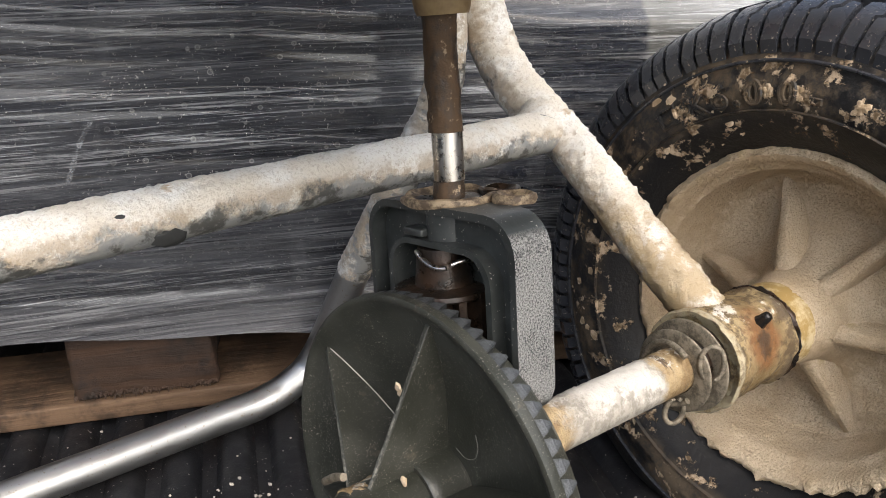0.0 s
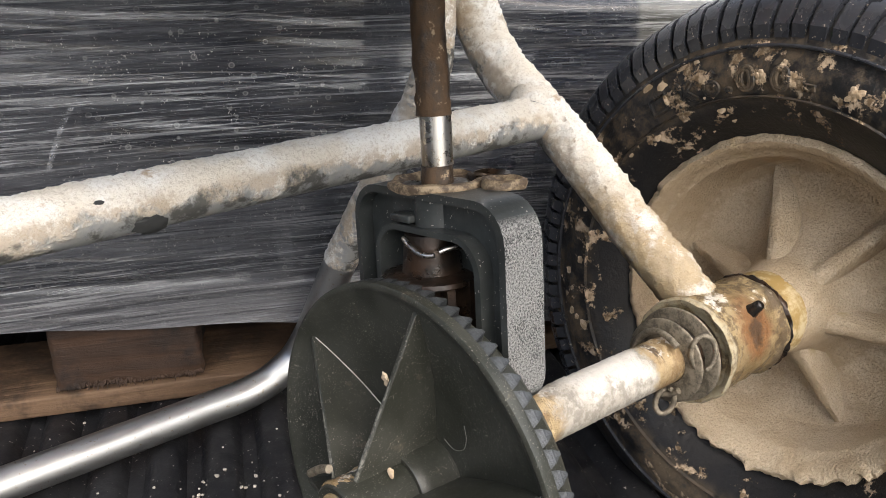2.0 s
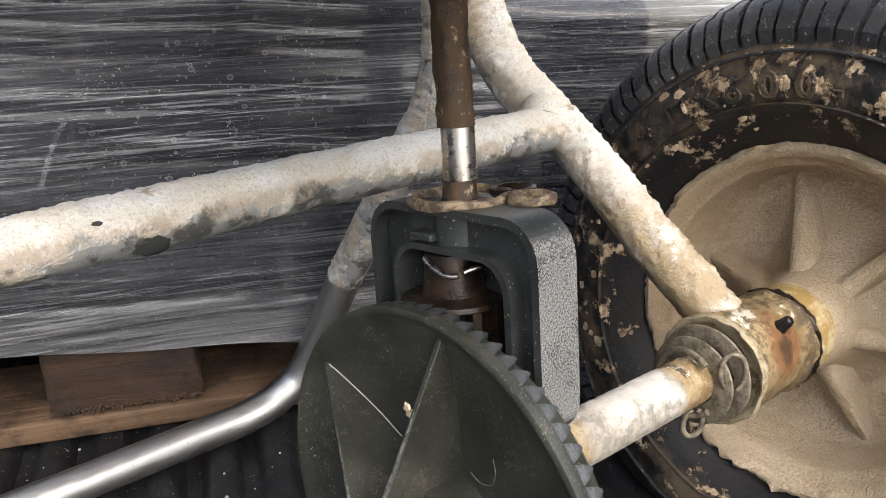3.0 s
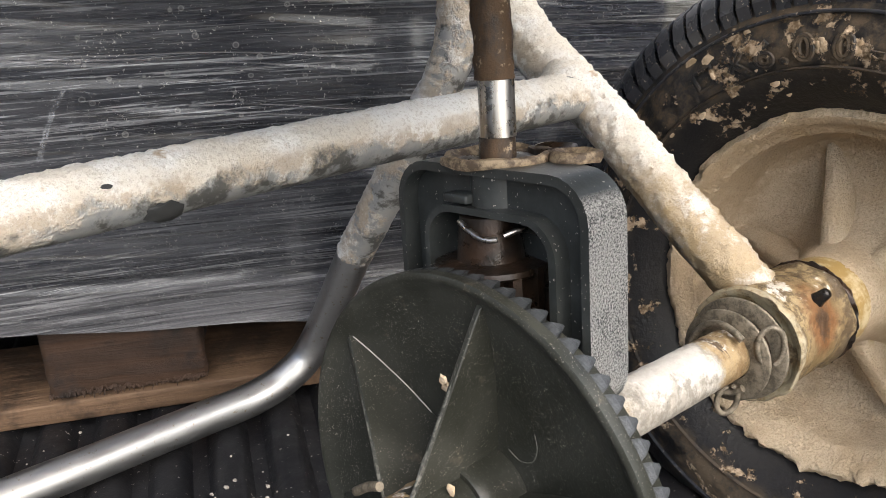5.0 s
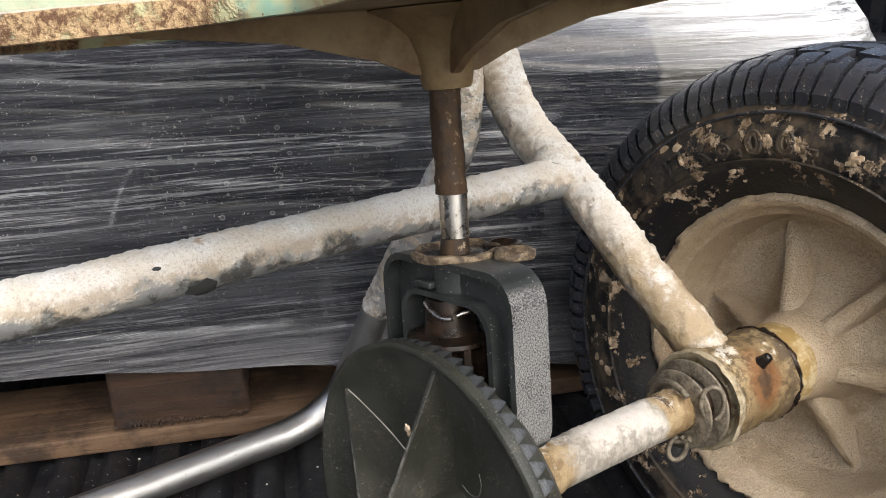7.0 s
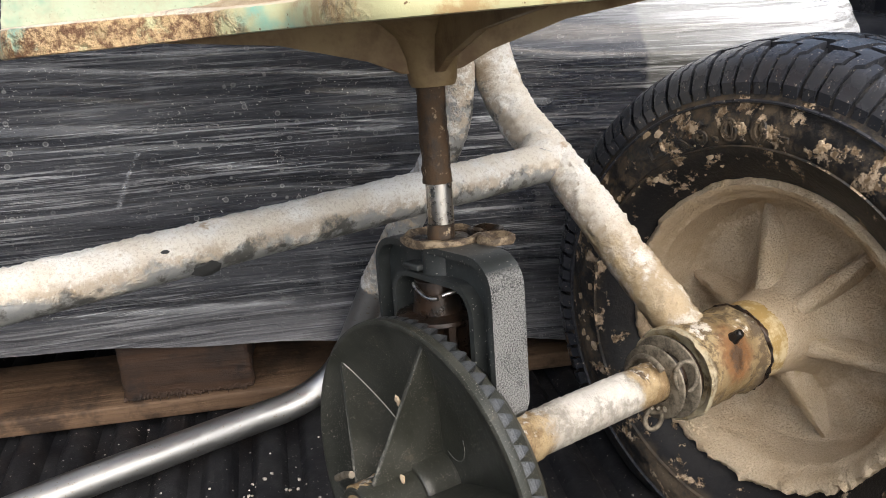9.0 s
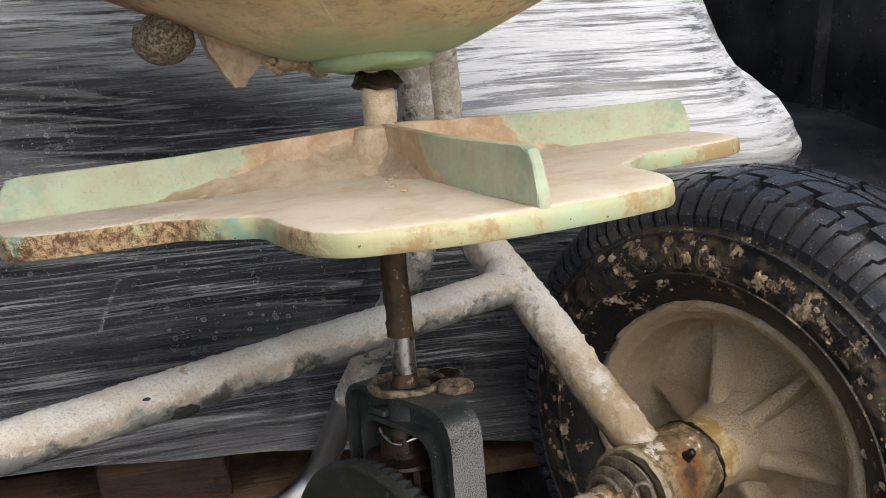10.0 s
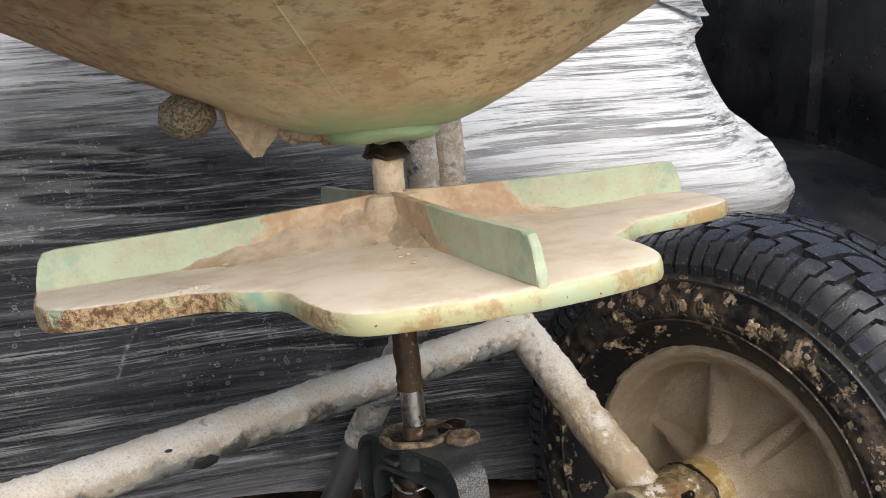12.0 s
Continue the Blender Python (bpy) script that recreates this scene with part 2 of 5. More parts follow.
s = Shader("dark_gear_plastic")
dust = s.math("MULTIPLY", s.ramp(s.noise(1500, 3, 0.7), 0.60, 0.68), s.ramp(s.noise(38, 3, 0.6), 0.40, 0.60, 0.2, 1.0))
pale_share = s.ramp(s.noise(30, 5, 0.65), 0.36, 0.7)
colour = s.mix(pale_share, (0.024, 0.025, 0.019), (0.050, 0.050, 0.040))
colour = s.mix(s.ramp(s.noise(75, 5, 0.75), 0.60, 0.72, 0, 0.5), colour, (0.17, 0.14, 0.10))
colour = s.mix(s.math("MULTIPLY", dust, s.ramp(s.noise(300, 3, 0.6), 0.35, 0.60, 0.25, 1.0)), colour, (0.46, 0.42, 0.35))
s.bump(s.noise(700, 3, 0.6), 0.22, 0.0005)
s.bump(dust, 0.5, 0.0006)
M_GEAR = s.done(colour, s.ramp(pale_share, 0, 1, 0.36, 0.55))

s = Shader("rubbed_rib_edge")
M_RUBBED = s.done(s.mix(s.ramp(s.noise(300, 4, 0.75), 0.40, 0.60), (0.04, 0.04, 0.034), (0.17, 0.165, 0.14)), 0.6)

s = Shader("gear_tooth_plastic")
s.bump(s.noise(600, 4, 0.75), 0.5, 0.0008)
M_TOOTH = s.done(s.mix(s.ramp(s.noise(220, 5, 0.75), 0.42, 0.62), (0.022, 0.024, 0.024), (0.060, 0.064, 0.068)), 0.40)

s = Shader("gearbox_plastic")
side = s.t.nodes.new("ShaderNodeSeparateXYZ")
s.t.links.new(s.t.nodes["Texture Coordinate"].outputs["Normal"], side.inputs[0])
outer = s.math("MULTIPLY", s.ramp(side.outputs[1], -0.75, -0.93), s.ramp(s.axis(1), -0.0335, -0.0345))
speck = s.ramp(s.noise(1500, 4, 0.75), 0.36, 0.62)
cling = s.math("MULTIPLY", outer, s.ramp(s.math("ADD", s.noise(40, 4, 0.7), s.math("MULTIPLY", speck, 0.2)), 0.40, 0.56))
colour = s.mix(s.ramp(s.noise(60, 4), 0.4, 0.7), (0.026, 0.029, 0.028), (0.050, 0.054, 0.052))
grains = s.mix(speck, (0.13, 0.129, 0.125), (0.64, 0.63, 0.60))
colour = s.mix(s.math("MULTIPLY", s.ramp(s.noise(700, 2), 0.67, 0.72), 0.8), colour, (0.5, 0.46, 0.4))
s.bump(s.math("MULTIPLY", speck, cling), 0.9, 0.0013)
s.bump(s.noise(400, 3), 0.2, 0.0006)
M_BOX = s.done(s.mix(cling, colour, grains), s.ramp(cling, 0, 1, 0.38, 0.9))

s = Shader("rusty_shaft")
rust = s.ramp(s.noise(70, 5, 0.75, (1, 1, 0.5)), 0.40, 0.62)
colour = s.mix(rust, (0.030, 0.022, 0.016), (0.105, 0.062, 0.032))
colour = s.mix(s.ramp(s.noise(240, 4, 0.7), 0.60, 0.70), colour, (0.36, 0.27, 0.17))
s.bump(s.noise(300, 5, 0.75), 0.6, 0.0012)
M_RUST = s.done(colour, s.ramp(rust, 0, 1, 0.35, 0.75), 0.25)

s = Shader("worn_steel")
M_STEEL = s.done(s.mix(s.ramp(s.noise(120, 4, 0.7, (1, 1, 0.15)), 0.45, 0.7), (0.60, 0.57, 0.53), (0.24, 0.19, 0.14)), s.ramp(s.noise(300, 3), 0.3, 0.7, 0.22, 0.4), 1.0)

s = Shader("dirty_washer_steel")
s.bump(s.noise(350, 4, 0.75), 0.6, 0.001)
M_WASHER = s.done(s.mix(s.ramp(s.noise(210, 5, 0.78), 0.36, 0.62), (0.10, 0.084, 0.060), (0.25, 0.21, 0.155)), 0.55, 0.35)

s = Shader("grimy_flange")
s.bump(s.noise(350, 4, 0.75), 0.6, 0.001)
M_FLANGE = s.done(s.mix(s.ramp(s.noise(120, 5, 0.75), 0.42, 0.62), (0.085, 0.058, 0.036), (0.36, 0.27, 0.17)), 0.6, 0.1)

s = Shader("pale_scrape")
M_SCRAPE = s.done(s.mix(s.noise(200), (0.66, 0.58, 0.38), (0.78, 0.72, 0.54)), 0.6)

s = Shader("greasy_iron")
s.bump(s.noise(200, 4, 0.7), 0.4, 0.001)
M_GREASE = s.done(s.mix(s.ramp(s.noise(90, 4), 0.4, 0.65), (0.014, 0.010, 0.007), (0.044, 0.025, 0.015)), s.ramp(s.noise(130, 3), 0.3, 0.7, 0.22, 0.5), 0.3)

s = Shader("sleeve_rust_stain")
s.bump(s.noise(200, 5, 0.7), 0.5, 0.001)
M_BOLT = s.done(s.mix(s.noise(200), (0.006, 0.006, 0.007), (0.03, 0.025, 0.02)), 0.25, 0.4)

s = Shader("dark_hole")
M_HOLE = s.done(s.mix(s.noise(300), (0.016, 0.017, 0.017), (0.045, 0.045, 0.042)), 0.7)

s = Shader("pale_green_plastic")
top = s.ramp(s.math("ADD", s.up(), s.math("MULTIPLY", s.noise(34, 5, 0.7), 0.9)), 1.12, 1.34)
stain = s.ramp(s.noise(44, 6, 0.75), 0.48, 0.60)
green = s.mix(s.ramp(s.noise(17, 3), 0.40, 0.6), (0.47, 0.55, 0.36), (0.54, 0.52, 0.29))
green = s.mix(s.ramp(s.noise(22, 4, 0.7, (1.3, 1, 1)), 0.56, 0.68), green, (0.22, 0.45, 0.36))
green = s.mix(s.ramp(s.noise(120, 5, 0.75), 0.40, 0.7, 0.0, 0.55), green, (0.50, 0.43, 0.24))
green = s.mix(s.math("MULTIPLY", stain, 0.8), green, (0.40, 0.25, 0.11))
green = s.mix(s.ramp(s.noise(330, 3, 0.6), 0.69, 0.73), green, (0.16, 0.09, 0.04))
edge_crust = s.math("MULTIPLY", s.ramp(s.math("ADD", s.axis(0), s.math("MULTIPLY", s.noise(60, 4), 0.012)), -0.094, -0.099), s.ramp(s.noise(70, 5, 0.7), 0.36, 0.50))
green = s.mix(edge_crust, green, s.mix(s.ramp(s.noise(240, 4, 0.8), 0.40, 0.60), (0.13, 0.06, 0.025), (0.55, 0.38, 0.20)))
powder = s.mix(s.ramp(s.noise(40, 5, 0.7), 0.40, 0.68), (0.80, 0.71, 0.58), (0.69, 0.565, 0.43))
s.bump(s.math("MULTIPLY", edge_crust, s.noise(300, 4, 0.8)), 0.9, 0.002)
s.bump(s.math("MULTIPLY", s.noise(260, 5, 0.75), s.ramp(top, 0, 1, 0.25, 1.0)), 0.6, 0.0012)
M_PLATE = s.done(s.mix(top, green, powder), s.ramp(top, 0, 1, 0.42, 0.9), 0.0)

s = Shader("pale_green_vane")
reach = s.math("ADD", s.axis(0), s.math("ADD", s.math("MULTIPLY", s.math("SUBTRACT", s.axis(2), 0.209), 1.3), s.math("MULTIPLY", s.noise(42, 5, 0.7), 0.06)))
low = s.ramp(reach, 0.113, 0.106)
out = s.ramp(s.noise(30, 4, 0.65), 0.25, 0.36)
green = s.mix(s.noise(20, 3), (0.46, 0.54, 0.37), (0.53, 0.59, 0.42))
green = s.mix(s.ramp(s.noise(38, 4, 0.7), 0.52, 0.68), green, (0.30, 0.45, 0.32))
green = s.mix(s.ramp(s.noise(60, 6, 0.75), 0.40, 0.66, 0.0, 0.7), green, (0.46, 0.40, 0.27))
green = s.mix(s.math("MULTIPLY", s.ramp(s.noise(700, 3, 0.7), 0.60, 0.68), 0.3), green, (0.16, 0.17, 0.11))
powder = s.mix(s.ramp(s.noise(46, 5, 0.7), 0.38, 0.62), (0.66, 0.50, 0.34), (0.47, 0.31, 0.18))
s.bump(s.math("MULTIPLY", s.noise(280, 5, 0.75), low), 0.7, 0.0012)
M_VANE = s.done(s.mix(s.math("MULTIPLY", low, out), green, powder), 0.5)

s = Shader("brown_stained_plastic")
s.bump(s.noise(180, 4, 0.7), 0.3, 0.001)
M_UNDER = s.done(s.mix(s.ramp(s.noise(28, 5, 0.7), 0.36, 0.62), (0.17, 0.10, 0.045), (0.31, 0.22, 0.11)), 0.6)

s = Shader("tan_stained_hopper")
streak = s.ramp(s.noise(22, 5, 0.72, (1.0, 1.0, 3.0), (0.5, 0.5, 0.2), 0.6), 0.40, 0.62)
colour = s.mix(streak, (0.68, 0.56, 0.33), (0.46, 0.33, 0.16))
colour = s.mix(s.ramp(s.noise(130, 5, 0.75, (1, 1, 2.5), (0.5, 0.5, 0.2)), 0.48, 0.66, 0.0, 0.8), colour, (0.24, 0.145, 0.065))
colour = s.mix(s.ramp(s.noise(8, 3), 0.45, 0.65, 0, 0.6), colour, (0.68, 0.63, 0.43))
zlow = s.math("ADD", s.axis(2), s.math("MULTIPLY", s.noise(40, 4, 0.7), 0.018))
colour = s.mix(s.ramp(zlow, 0.281, 0.268), colour, (0.36, 0.50, 0.30))
s.bump(s.noise(110, 5, 0.75), 0.5, 0.0015)
M_HOPPER = s.done(colour, 0.55, 0.0, subsurface_weight=0.08)

s = Shader("stretch_film")
# clear film pulled tight over black sacks: fine level creases, sky glints painted pale
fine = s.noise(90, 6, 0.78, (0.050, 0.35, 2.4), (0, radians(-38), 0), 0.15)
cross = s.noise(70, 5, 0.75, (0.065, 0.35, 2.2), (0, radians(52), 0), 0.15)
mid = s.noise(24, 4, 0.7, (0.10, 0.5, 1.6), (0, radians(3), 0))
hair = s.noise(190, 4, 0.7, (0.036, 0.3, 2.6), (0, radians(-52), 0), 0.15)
specks = s.ramp(s.math("ADD", s.noise(560, 3, 0.65), s.math("MULTIPLY", s.noise(45, 3, 0.6), 0.22)), 0.755, 0.80)
scuff = s.ramp(s.noise(14, 4, 0.7, (1.6, 1, 0.35), (0, radians(12), 0)), 0.60, 0.70)
cell = s.cells(85)
drops = s.math("SUBTRACT", s.ramp(cell, 0.20, 0.15), s.math("MULTIPLY", s.ramp(cell, 0.14, 0.10), 0.7))
zone = s.math("MULTIPLY", s.math("MULTIPLY", s.ramp(s.axis(0), -0.09, 0.0), s.ramp(s.axis(0), 0.16, 0.07)), s.math("MULTIPLY", s.ramp(s.axis(2), 0.15, 0.20), s.ramp(s.axis(2), 0.31, 0.26)))
dusty = s.math("MAXIMUM", s.ramp(s.noise(6, 4, 0.6), 0.50, 0.66), zone)
# gathered upper end, whitened in the colour for the sky it reflects
gather_sheen = s.ramp(s.math("ADD", s.math("ADD", s.math("MULTIPLY", s.axis(2), 2.2), s.math("MULTIPLY", s.axis(0), 0.45)), s.math("MULTIPLY", mid, 0.12)), 0.83, 0.98)
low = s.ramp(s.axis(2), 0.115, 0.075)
# crease streaks: the sky's glints put into the film's colour
pale_share = s.math("MULTIPLY", s.math("MAXIMUM", s.ramp(fine, 0.55, 0.60), s.math("MAXIMUM", s.math("MULTIPLY", s.ramp(cross, 0.575, 0.645), 0.9), s.math("MULTIPLY", s.ramp(hair, 0.565, 0.61), 0.95))), s.math("MULTIPLY", s.ramp(mid, 0.36, 0.60, 0.15, 1.0), s.ramp(s.noise(7, 3, 0.6, (0.5, 1, 1.4)), 0.36, 0.62, 0.25, 1.0)))
dark = s.mix(s.ramp(s.noise(4, 3), 0.4, 0.65), (0.014, 0.016, 0.024), (0.055, 0.057, 0.066))
across, tall = s.axis(0), s.axis(2)
# a dark blue sack face and a paler one beside it show through
navy = s.math("MULTIPLY", s.math("MULTIPLY", s.ramp(across, 0.216, 0.224), s.ramp(across, 0.331, 0.325)), s.math("MULTIPLY", s.ramp(tall, 0.15, 0.17), s.ramp(tall, 0.312, 0.300)))
paler = s.math("MULTIPLY", s.ramp(across, 0.326, 0.332), s.ramp(tall, 0.345, 0.325))
dark = s.mix(s.math("MULTIPLY", paler, 0.8), s.mix(navy, dark, (0.010, 0.013, 0.024)), (0.15, 0.148, 0.13))
pale_share = s.math("MULTIPLY", pale_share, s.math("SUBTRACT", 1.0, s.math("MULTIPLY", navy, 0.55)))
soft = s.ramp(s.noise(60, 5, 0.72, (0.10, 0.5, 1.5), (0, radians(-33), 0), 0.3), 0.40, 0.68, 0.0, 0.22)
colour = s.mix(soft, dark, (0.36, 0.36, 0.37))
colour = s.mix(s.math("MULTIPLY", pale_share, 0.62), colour, (0.74, 0.74, 0.75))
colour = s.mix(s.math("MULTIPLY", scuff, 0.08), colour, (0.45, 0.45, 0.45))
colour = s.mix(s.math("MULTIPLY", specks, s.ramp(dusty, 0, 1, 0.30, 1.0)), colour, (0.66, 0.64, 0.60))
colour = s.mix(s.math("MULTIPLY", s.math("MULTIPLY", drops, s.ramp(dusty, 0, 1, 0.2, 1.0)), 0.55), colour, (0.5, 0.49, 0.47))
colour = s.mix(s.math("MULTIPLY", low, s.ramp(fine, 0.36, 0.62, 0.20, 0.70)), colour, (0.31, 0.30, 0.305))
colour = s.mix(s.math("MULTIPLY", gather_sheen, s.ramp(fine, 0.60, 0.47, 0.10, 1.0)), colour, (0.88, 0.89, 0.91))
s.bump(fine, 0.9, 0.006)
s.bump(mid, 0.6, 0.012)
s.bump(drops, 0.25, 0.0008)
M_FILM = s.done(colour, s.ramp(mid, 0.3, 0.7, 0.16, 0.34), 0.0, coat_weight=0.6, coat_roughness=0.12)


s = Shader("scuffed_film")
M_SCUFF = s.done((0.55, 0.55, 0.56), 0.5, 0.0, alpha=s.ramp(s.noise(120, 4, 0.7), 0.35, 0.70, 0.05, 0.45))


def wood(name, a, b, dark):
    s = Shader(name)
    grain = s.noise(30, 6, 0.7, (0.08, 1.0, 2.2), None, 1.2)
    c = s.mix(s.ramp(grain, 0.35, 0.65), a, b)
    c = s.mix(s.ramp(s.noise(14, 5, 0.7), 0.45, 0.62, 0.0, 0.92), c, dark)
    c = s.mix(s.ramp(s.noise(330, 5, 0.8, (0.25, 1, 1)), 0.56, 0.74, 0.0, 0.4), c, tuple(min(1.0, v * 1.8) for v in a))
    s.bump(grain, 0.8, 0.003)
    s.bump(s.noise(300, 3), 0.3, 0.0008)
    return s.done(c, 0.78)


M_BOARD = wood("pallet_board_wood", (0.18, 0.108, 0.060), (0.10, 0.058, 0.032), (0.04, 0.023, 0.013))
M_BLOCK = wood("pallet_block_wood", (0.050, 0.024, 0.0115), (0.026, 0.014, 0.008), (0.006, 0.005, 0.0045))

s = Shader("ribbed_bed_mat")
c = s.mix(s.ramp(s.noise(20, 5, 0.7), 0.4, 0.7), (0.005, 0.005, 0.0065), (0.016, 0.0155, 0.0165))
c = s.mix(s.ramp(s.noise(330, 3, 0.6), 0.67, 0.715), c, (0.42, 0.38, 0.33))
s.bump(s.noise(420, 4, 0.7), 0.4, 0.0008)
M_MAT = s.done(c, s.ramp(s.noise(30, 4), 0.35, 0.65, 0.42, 0.7))

s = Shader("black_bed_liner")
c = s.mix(s.ramp(s.noise(9, 5, 0.7), 0.42, 0.70), (0.0070, 0.0076, 0.0105), (0.034, 0.034, 0.037))
c = s.mix(s.ramp(s.noise(230, 2, 0.5), 0.725, 0.74), c, (0.30, 0.28, 0.25))
s.bump(s.noise(600, 3), 0.2, 0.0006)
M_LINER = s.done(c, s.ramp(s.noise(12, 4, 0.6), 0.35, 0.65, 0.26, 0.42))

s = Shader("gritty_knob")
grit = s.ramp(s.noise(620, 3, 0.75), 0.56, 0.40)
s.bump(grit, 0.9, -0.0016)
M_KNOB = s.done(s.mix(grit, s.mix(s.noise(120, 3), (0.52, 0.43, 0.31), (0.34, 0.27, 0.18)), (0.20, 0.165, 0.12)), 0.9)

s = Shader("salt_granule")
s.bump(s.noise(400, 3), 0.4, 0.0006)
M_SALT = s.done(s.mix(s.random(), (0.52, 0.50, 0.47), (0.40, 0.33, 0.25)), 0.85)

s = Shader("asphalt")
s.bump(s.noise(90, 4, 0.7), 0.5, 0.004)
M_ROAD = s.done(s.mix(s.noise(4, 6, 0.7), (0.040, 0.040, 0.041), (0.065, 0.064, 0.062)), 0.9)


# ---- mesh helpers ----
def thing(name, label, category, m=None, group="", kind=""):
    ob = new(name)
    ob.empty_display_size = 0.05
    if m is not None:
        ob.matrix_basis = m
    return tagged(ob, label, category, group, kind)


def finish(name, bm, material, smooth=True):
    bmesh.ops.recalc_face_normals(bm, faces=bm.faces)
    data = bpy.data.meshes.new(name)
    bm.to_mesh(data)
    bm.free()
    for f in data.polygons:
        f.use_smooth = smooth
    if smooth:
        data.set_sharp_from_angle(angle=radians(48))
    data.materials.append(material)
    return data


def part(name, bm, material, parent, label="", smooth=True, m=None):
    data = finish(name, bm, material, smooth) if isinstance(bm, bmesh.types.BMesh) else bm
    ob = new(name, data)
    ob.parent = parent
    if m is not None:
        ob.matrix_basis = m
    return tagged(ob, label) if label else ob


def solid(name, bm, material, label, category, kind="", m=None, smooth=True):
    ob = new(name, finish(name, bm, material, smooth))
    if m is not None:
        ob.matrix_basis = m
    return tagged(ob, label, category, "", kind)


def spline(points, step):
    """Catmull-Rom through the points, resampled about every step metres."""
    pts = [Vector(p) for p in points]
    pts = [pts[0] * 2 - pts[1]] + pts + [pts[-1] * 2 - pts[-2]]
    fine = []
    for i in range(1, len(pts) - 2):
        a, b, c, d = pts[i - 1:i + 3]
        n = max(2, int((c - b).length / step))
        for k in range(n):
            t = k / n
            fine.append(0.5 * (2 * b + (c - a) * t + (2 * a - 5 * b + 4 * c - d) * t * t + (3 * b - a - 3 * c + d) * t ** 3))
    fine.append(pts[-2])
    return fine


def sweep(path, radius, seg=32, lump=None, caps=True, bm=None):
    """A tube along the path; lump(place, outward) gives the extra radius of dirt on it."""
    bm = bm or bmesh.new()
    rings, side = [], None
    for i, p in enumerate(path):
        d = (path[min(i + 1, len(path) - 1)] - path[max(i - 1, 0)]).normalized()
        if side is None:
            side = d.orthogonal().normalized()
        side = (side - d * side.dot(d)).normalized()
        other = d.cross(side)
        r = radius(i / (len(path) - 1)) if callable(radius) else radius
        ring = []
        for k in range(seg):
            a = 2 * math.pi * k / seg
            o = side * math.cos(a) + other * math.sin(a)
            ring.append(bm.verts.new(p + o * (r + (lump(p + o * r, o) if lump else 0.0))))
        rings.append(ring)
    for a, b in zip(rings, rings[1:]):
        for k in range(seg):
            bm.faces.new((a[k], a[(k + 1) % seg], b[(k + 1) % seg], b[k]))
    if caps:
        bm.faces.new(rings[0][::-1])
        bm.faces.new(rings[-1])
    return bm


def lathe(profile, seg=64, axis="x", lump=None, closed=False, bm=None, centre=(0, 0)):
    """Turns a profile of (along, radius) round the axis; lump(place, along, radius, angle) moves a point outwards along the profile's normal."""
    bm = bm or bmesh.new()
    rings = []
    for along, r in profile:
        ring = []
        for k in range(seg):
            a = 2 * math.pi * k / seg
            c, s_ = math.cos(a) * r + centre[0], math.sin(a) * r + centre[1]
            p = Vector((along, c, s_)) if axis == "x" else Vector((c, s_, along))
            if lump:
                p += lump(p, along, r, a)
            ring.append(bm.verts.new(p))
        rings.append(ring)
    pairs = list(zip(rings, rings[1:])) + ([(rings[-1], rings[0])] if closed else [])
    for a, b in pairs:
        for k in range(seg):
            bm.faces.new((a[k], a[(k + 1) % seg], b[(k + 1) % seg], b[k]))
    return bm


def resample(profile, step):
    out = []
    for (a, b), (c, d) in zip(profile, profile[1:]):
        n = max(1, int(math.hypot(c - a, d - b) / step))
        out += [(a + (c - a) * k / n, b + (d - b) * k / n) for k in range(n)]
    return out + [profile[-1]]


def prism(outline, lo, hi, axis="z", bevel=0.0, bm=None, segments=2):
    """A flat outline given in the two other axes, thick from lo to hi along the axis."""
    bm = bm or bmesh.new()

    def at(u, v, w):
        return {"x": (w, u, v), "y": (u, w, v), "z": (u, v, w)}[axis]

    a = [bm.verts.new(at(u, v, lo)) for u, v in outline]
    b = [bm.verts.new(at(u, v, hi)) for u, v in outline]
    n = len(outline)
    made = [bm.faces.new(a[::-1]), bm.faces.new(b)] + [bm.faces.new((a[i], a[(i + 1) % n], b[(i + 1) % n], b[i])) for i in range(n)]
    if bevel:
        edges = {e for f in made[:2] for e in f.edges}
        bmesh.ops.bevel(bm, geom=list(edges), offset=bevel, segments=segments, affect="EDGES", profile=0.5)
    return bm


def rounded(u0, u1, v0, v1, r, n=6):
    out = []
    for cu, cv, a0 in ((u1 - r, v1 - r, 0), (u0 + r, v1 - r, 90), (u0 + r, v0 + r, 180), (u1 - r, v0 + r, 270)):
        out += [(cu + r * math.cos(radians(a0 + 90 * k / n)), cv + r * math.sin(radians(a0 + 90 * k / n))) for k in range(n + 1)]
    return out


def box(x0, x1, y0, y1, z0, z1, bevel=0.002, cuts=0, rough=0.0, scale=40, seed=0):
    bm = bmesh.new()
    bmesh.ops.create_cube(bm, size=1)
    for v in bm.verts:
        v.co = ((x0 + x1) / 2 + v.co.x * (x1 - x0), (y0 + y1) / 2 + v.co.y * (y1 - y0), (z0 + z1) / 2 + v.co.z * (z1 - z0))
    if bevel:
        bmesh.ops.bevel(bm, geom=list(bm.edges), offset=bevel, segments=2, affect="EDGES", profile=0.5)
    if cuts:
        bmesh.ops.subdivide_edges(bm, edges=[e for e in bm.edges if e.calc_length() > bevel * 3], cuts=cuts, use_grid_fill=True)
    if rough:
        for v in bm.verts:
            v.co += noise.noise_vector(v.co * scale + Vector((seed, 0, 0))) * rough
    return bm


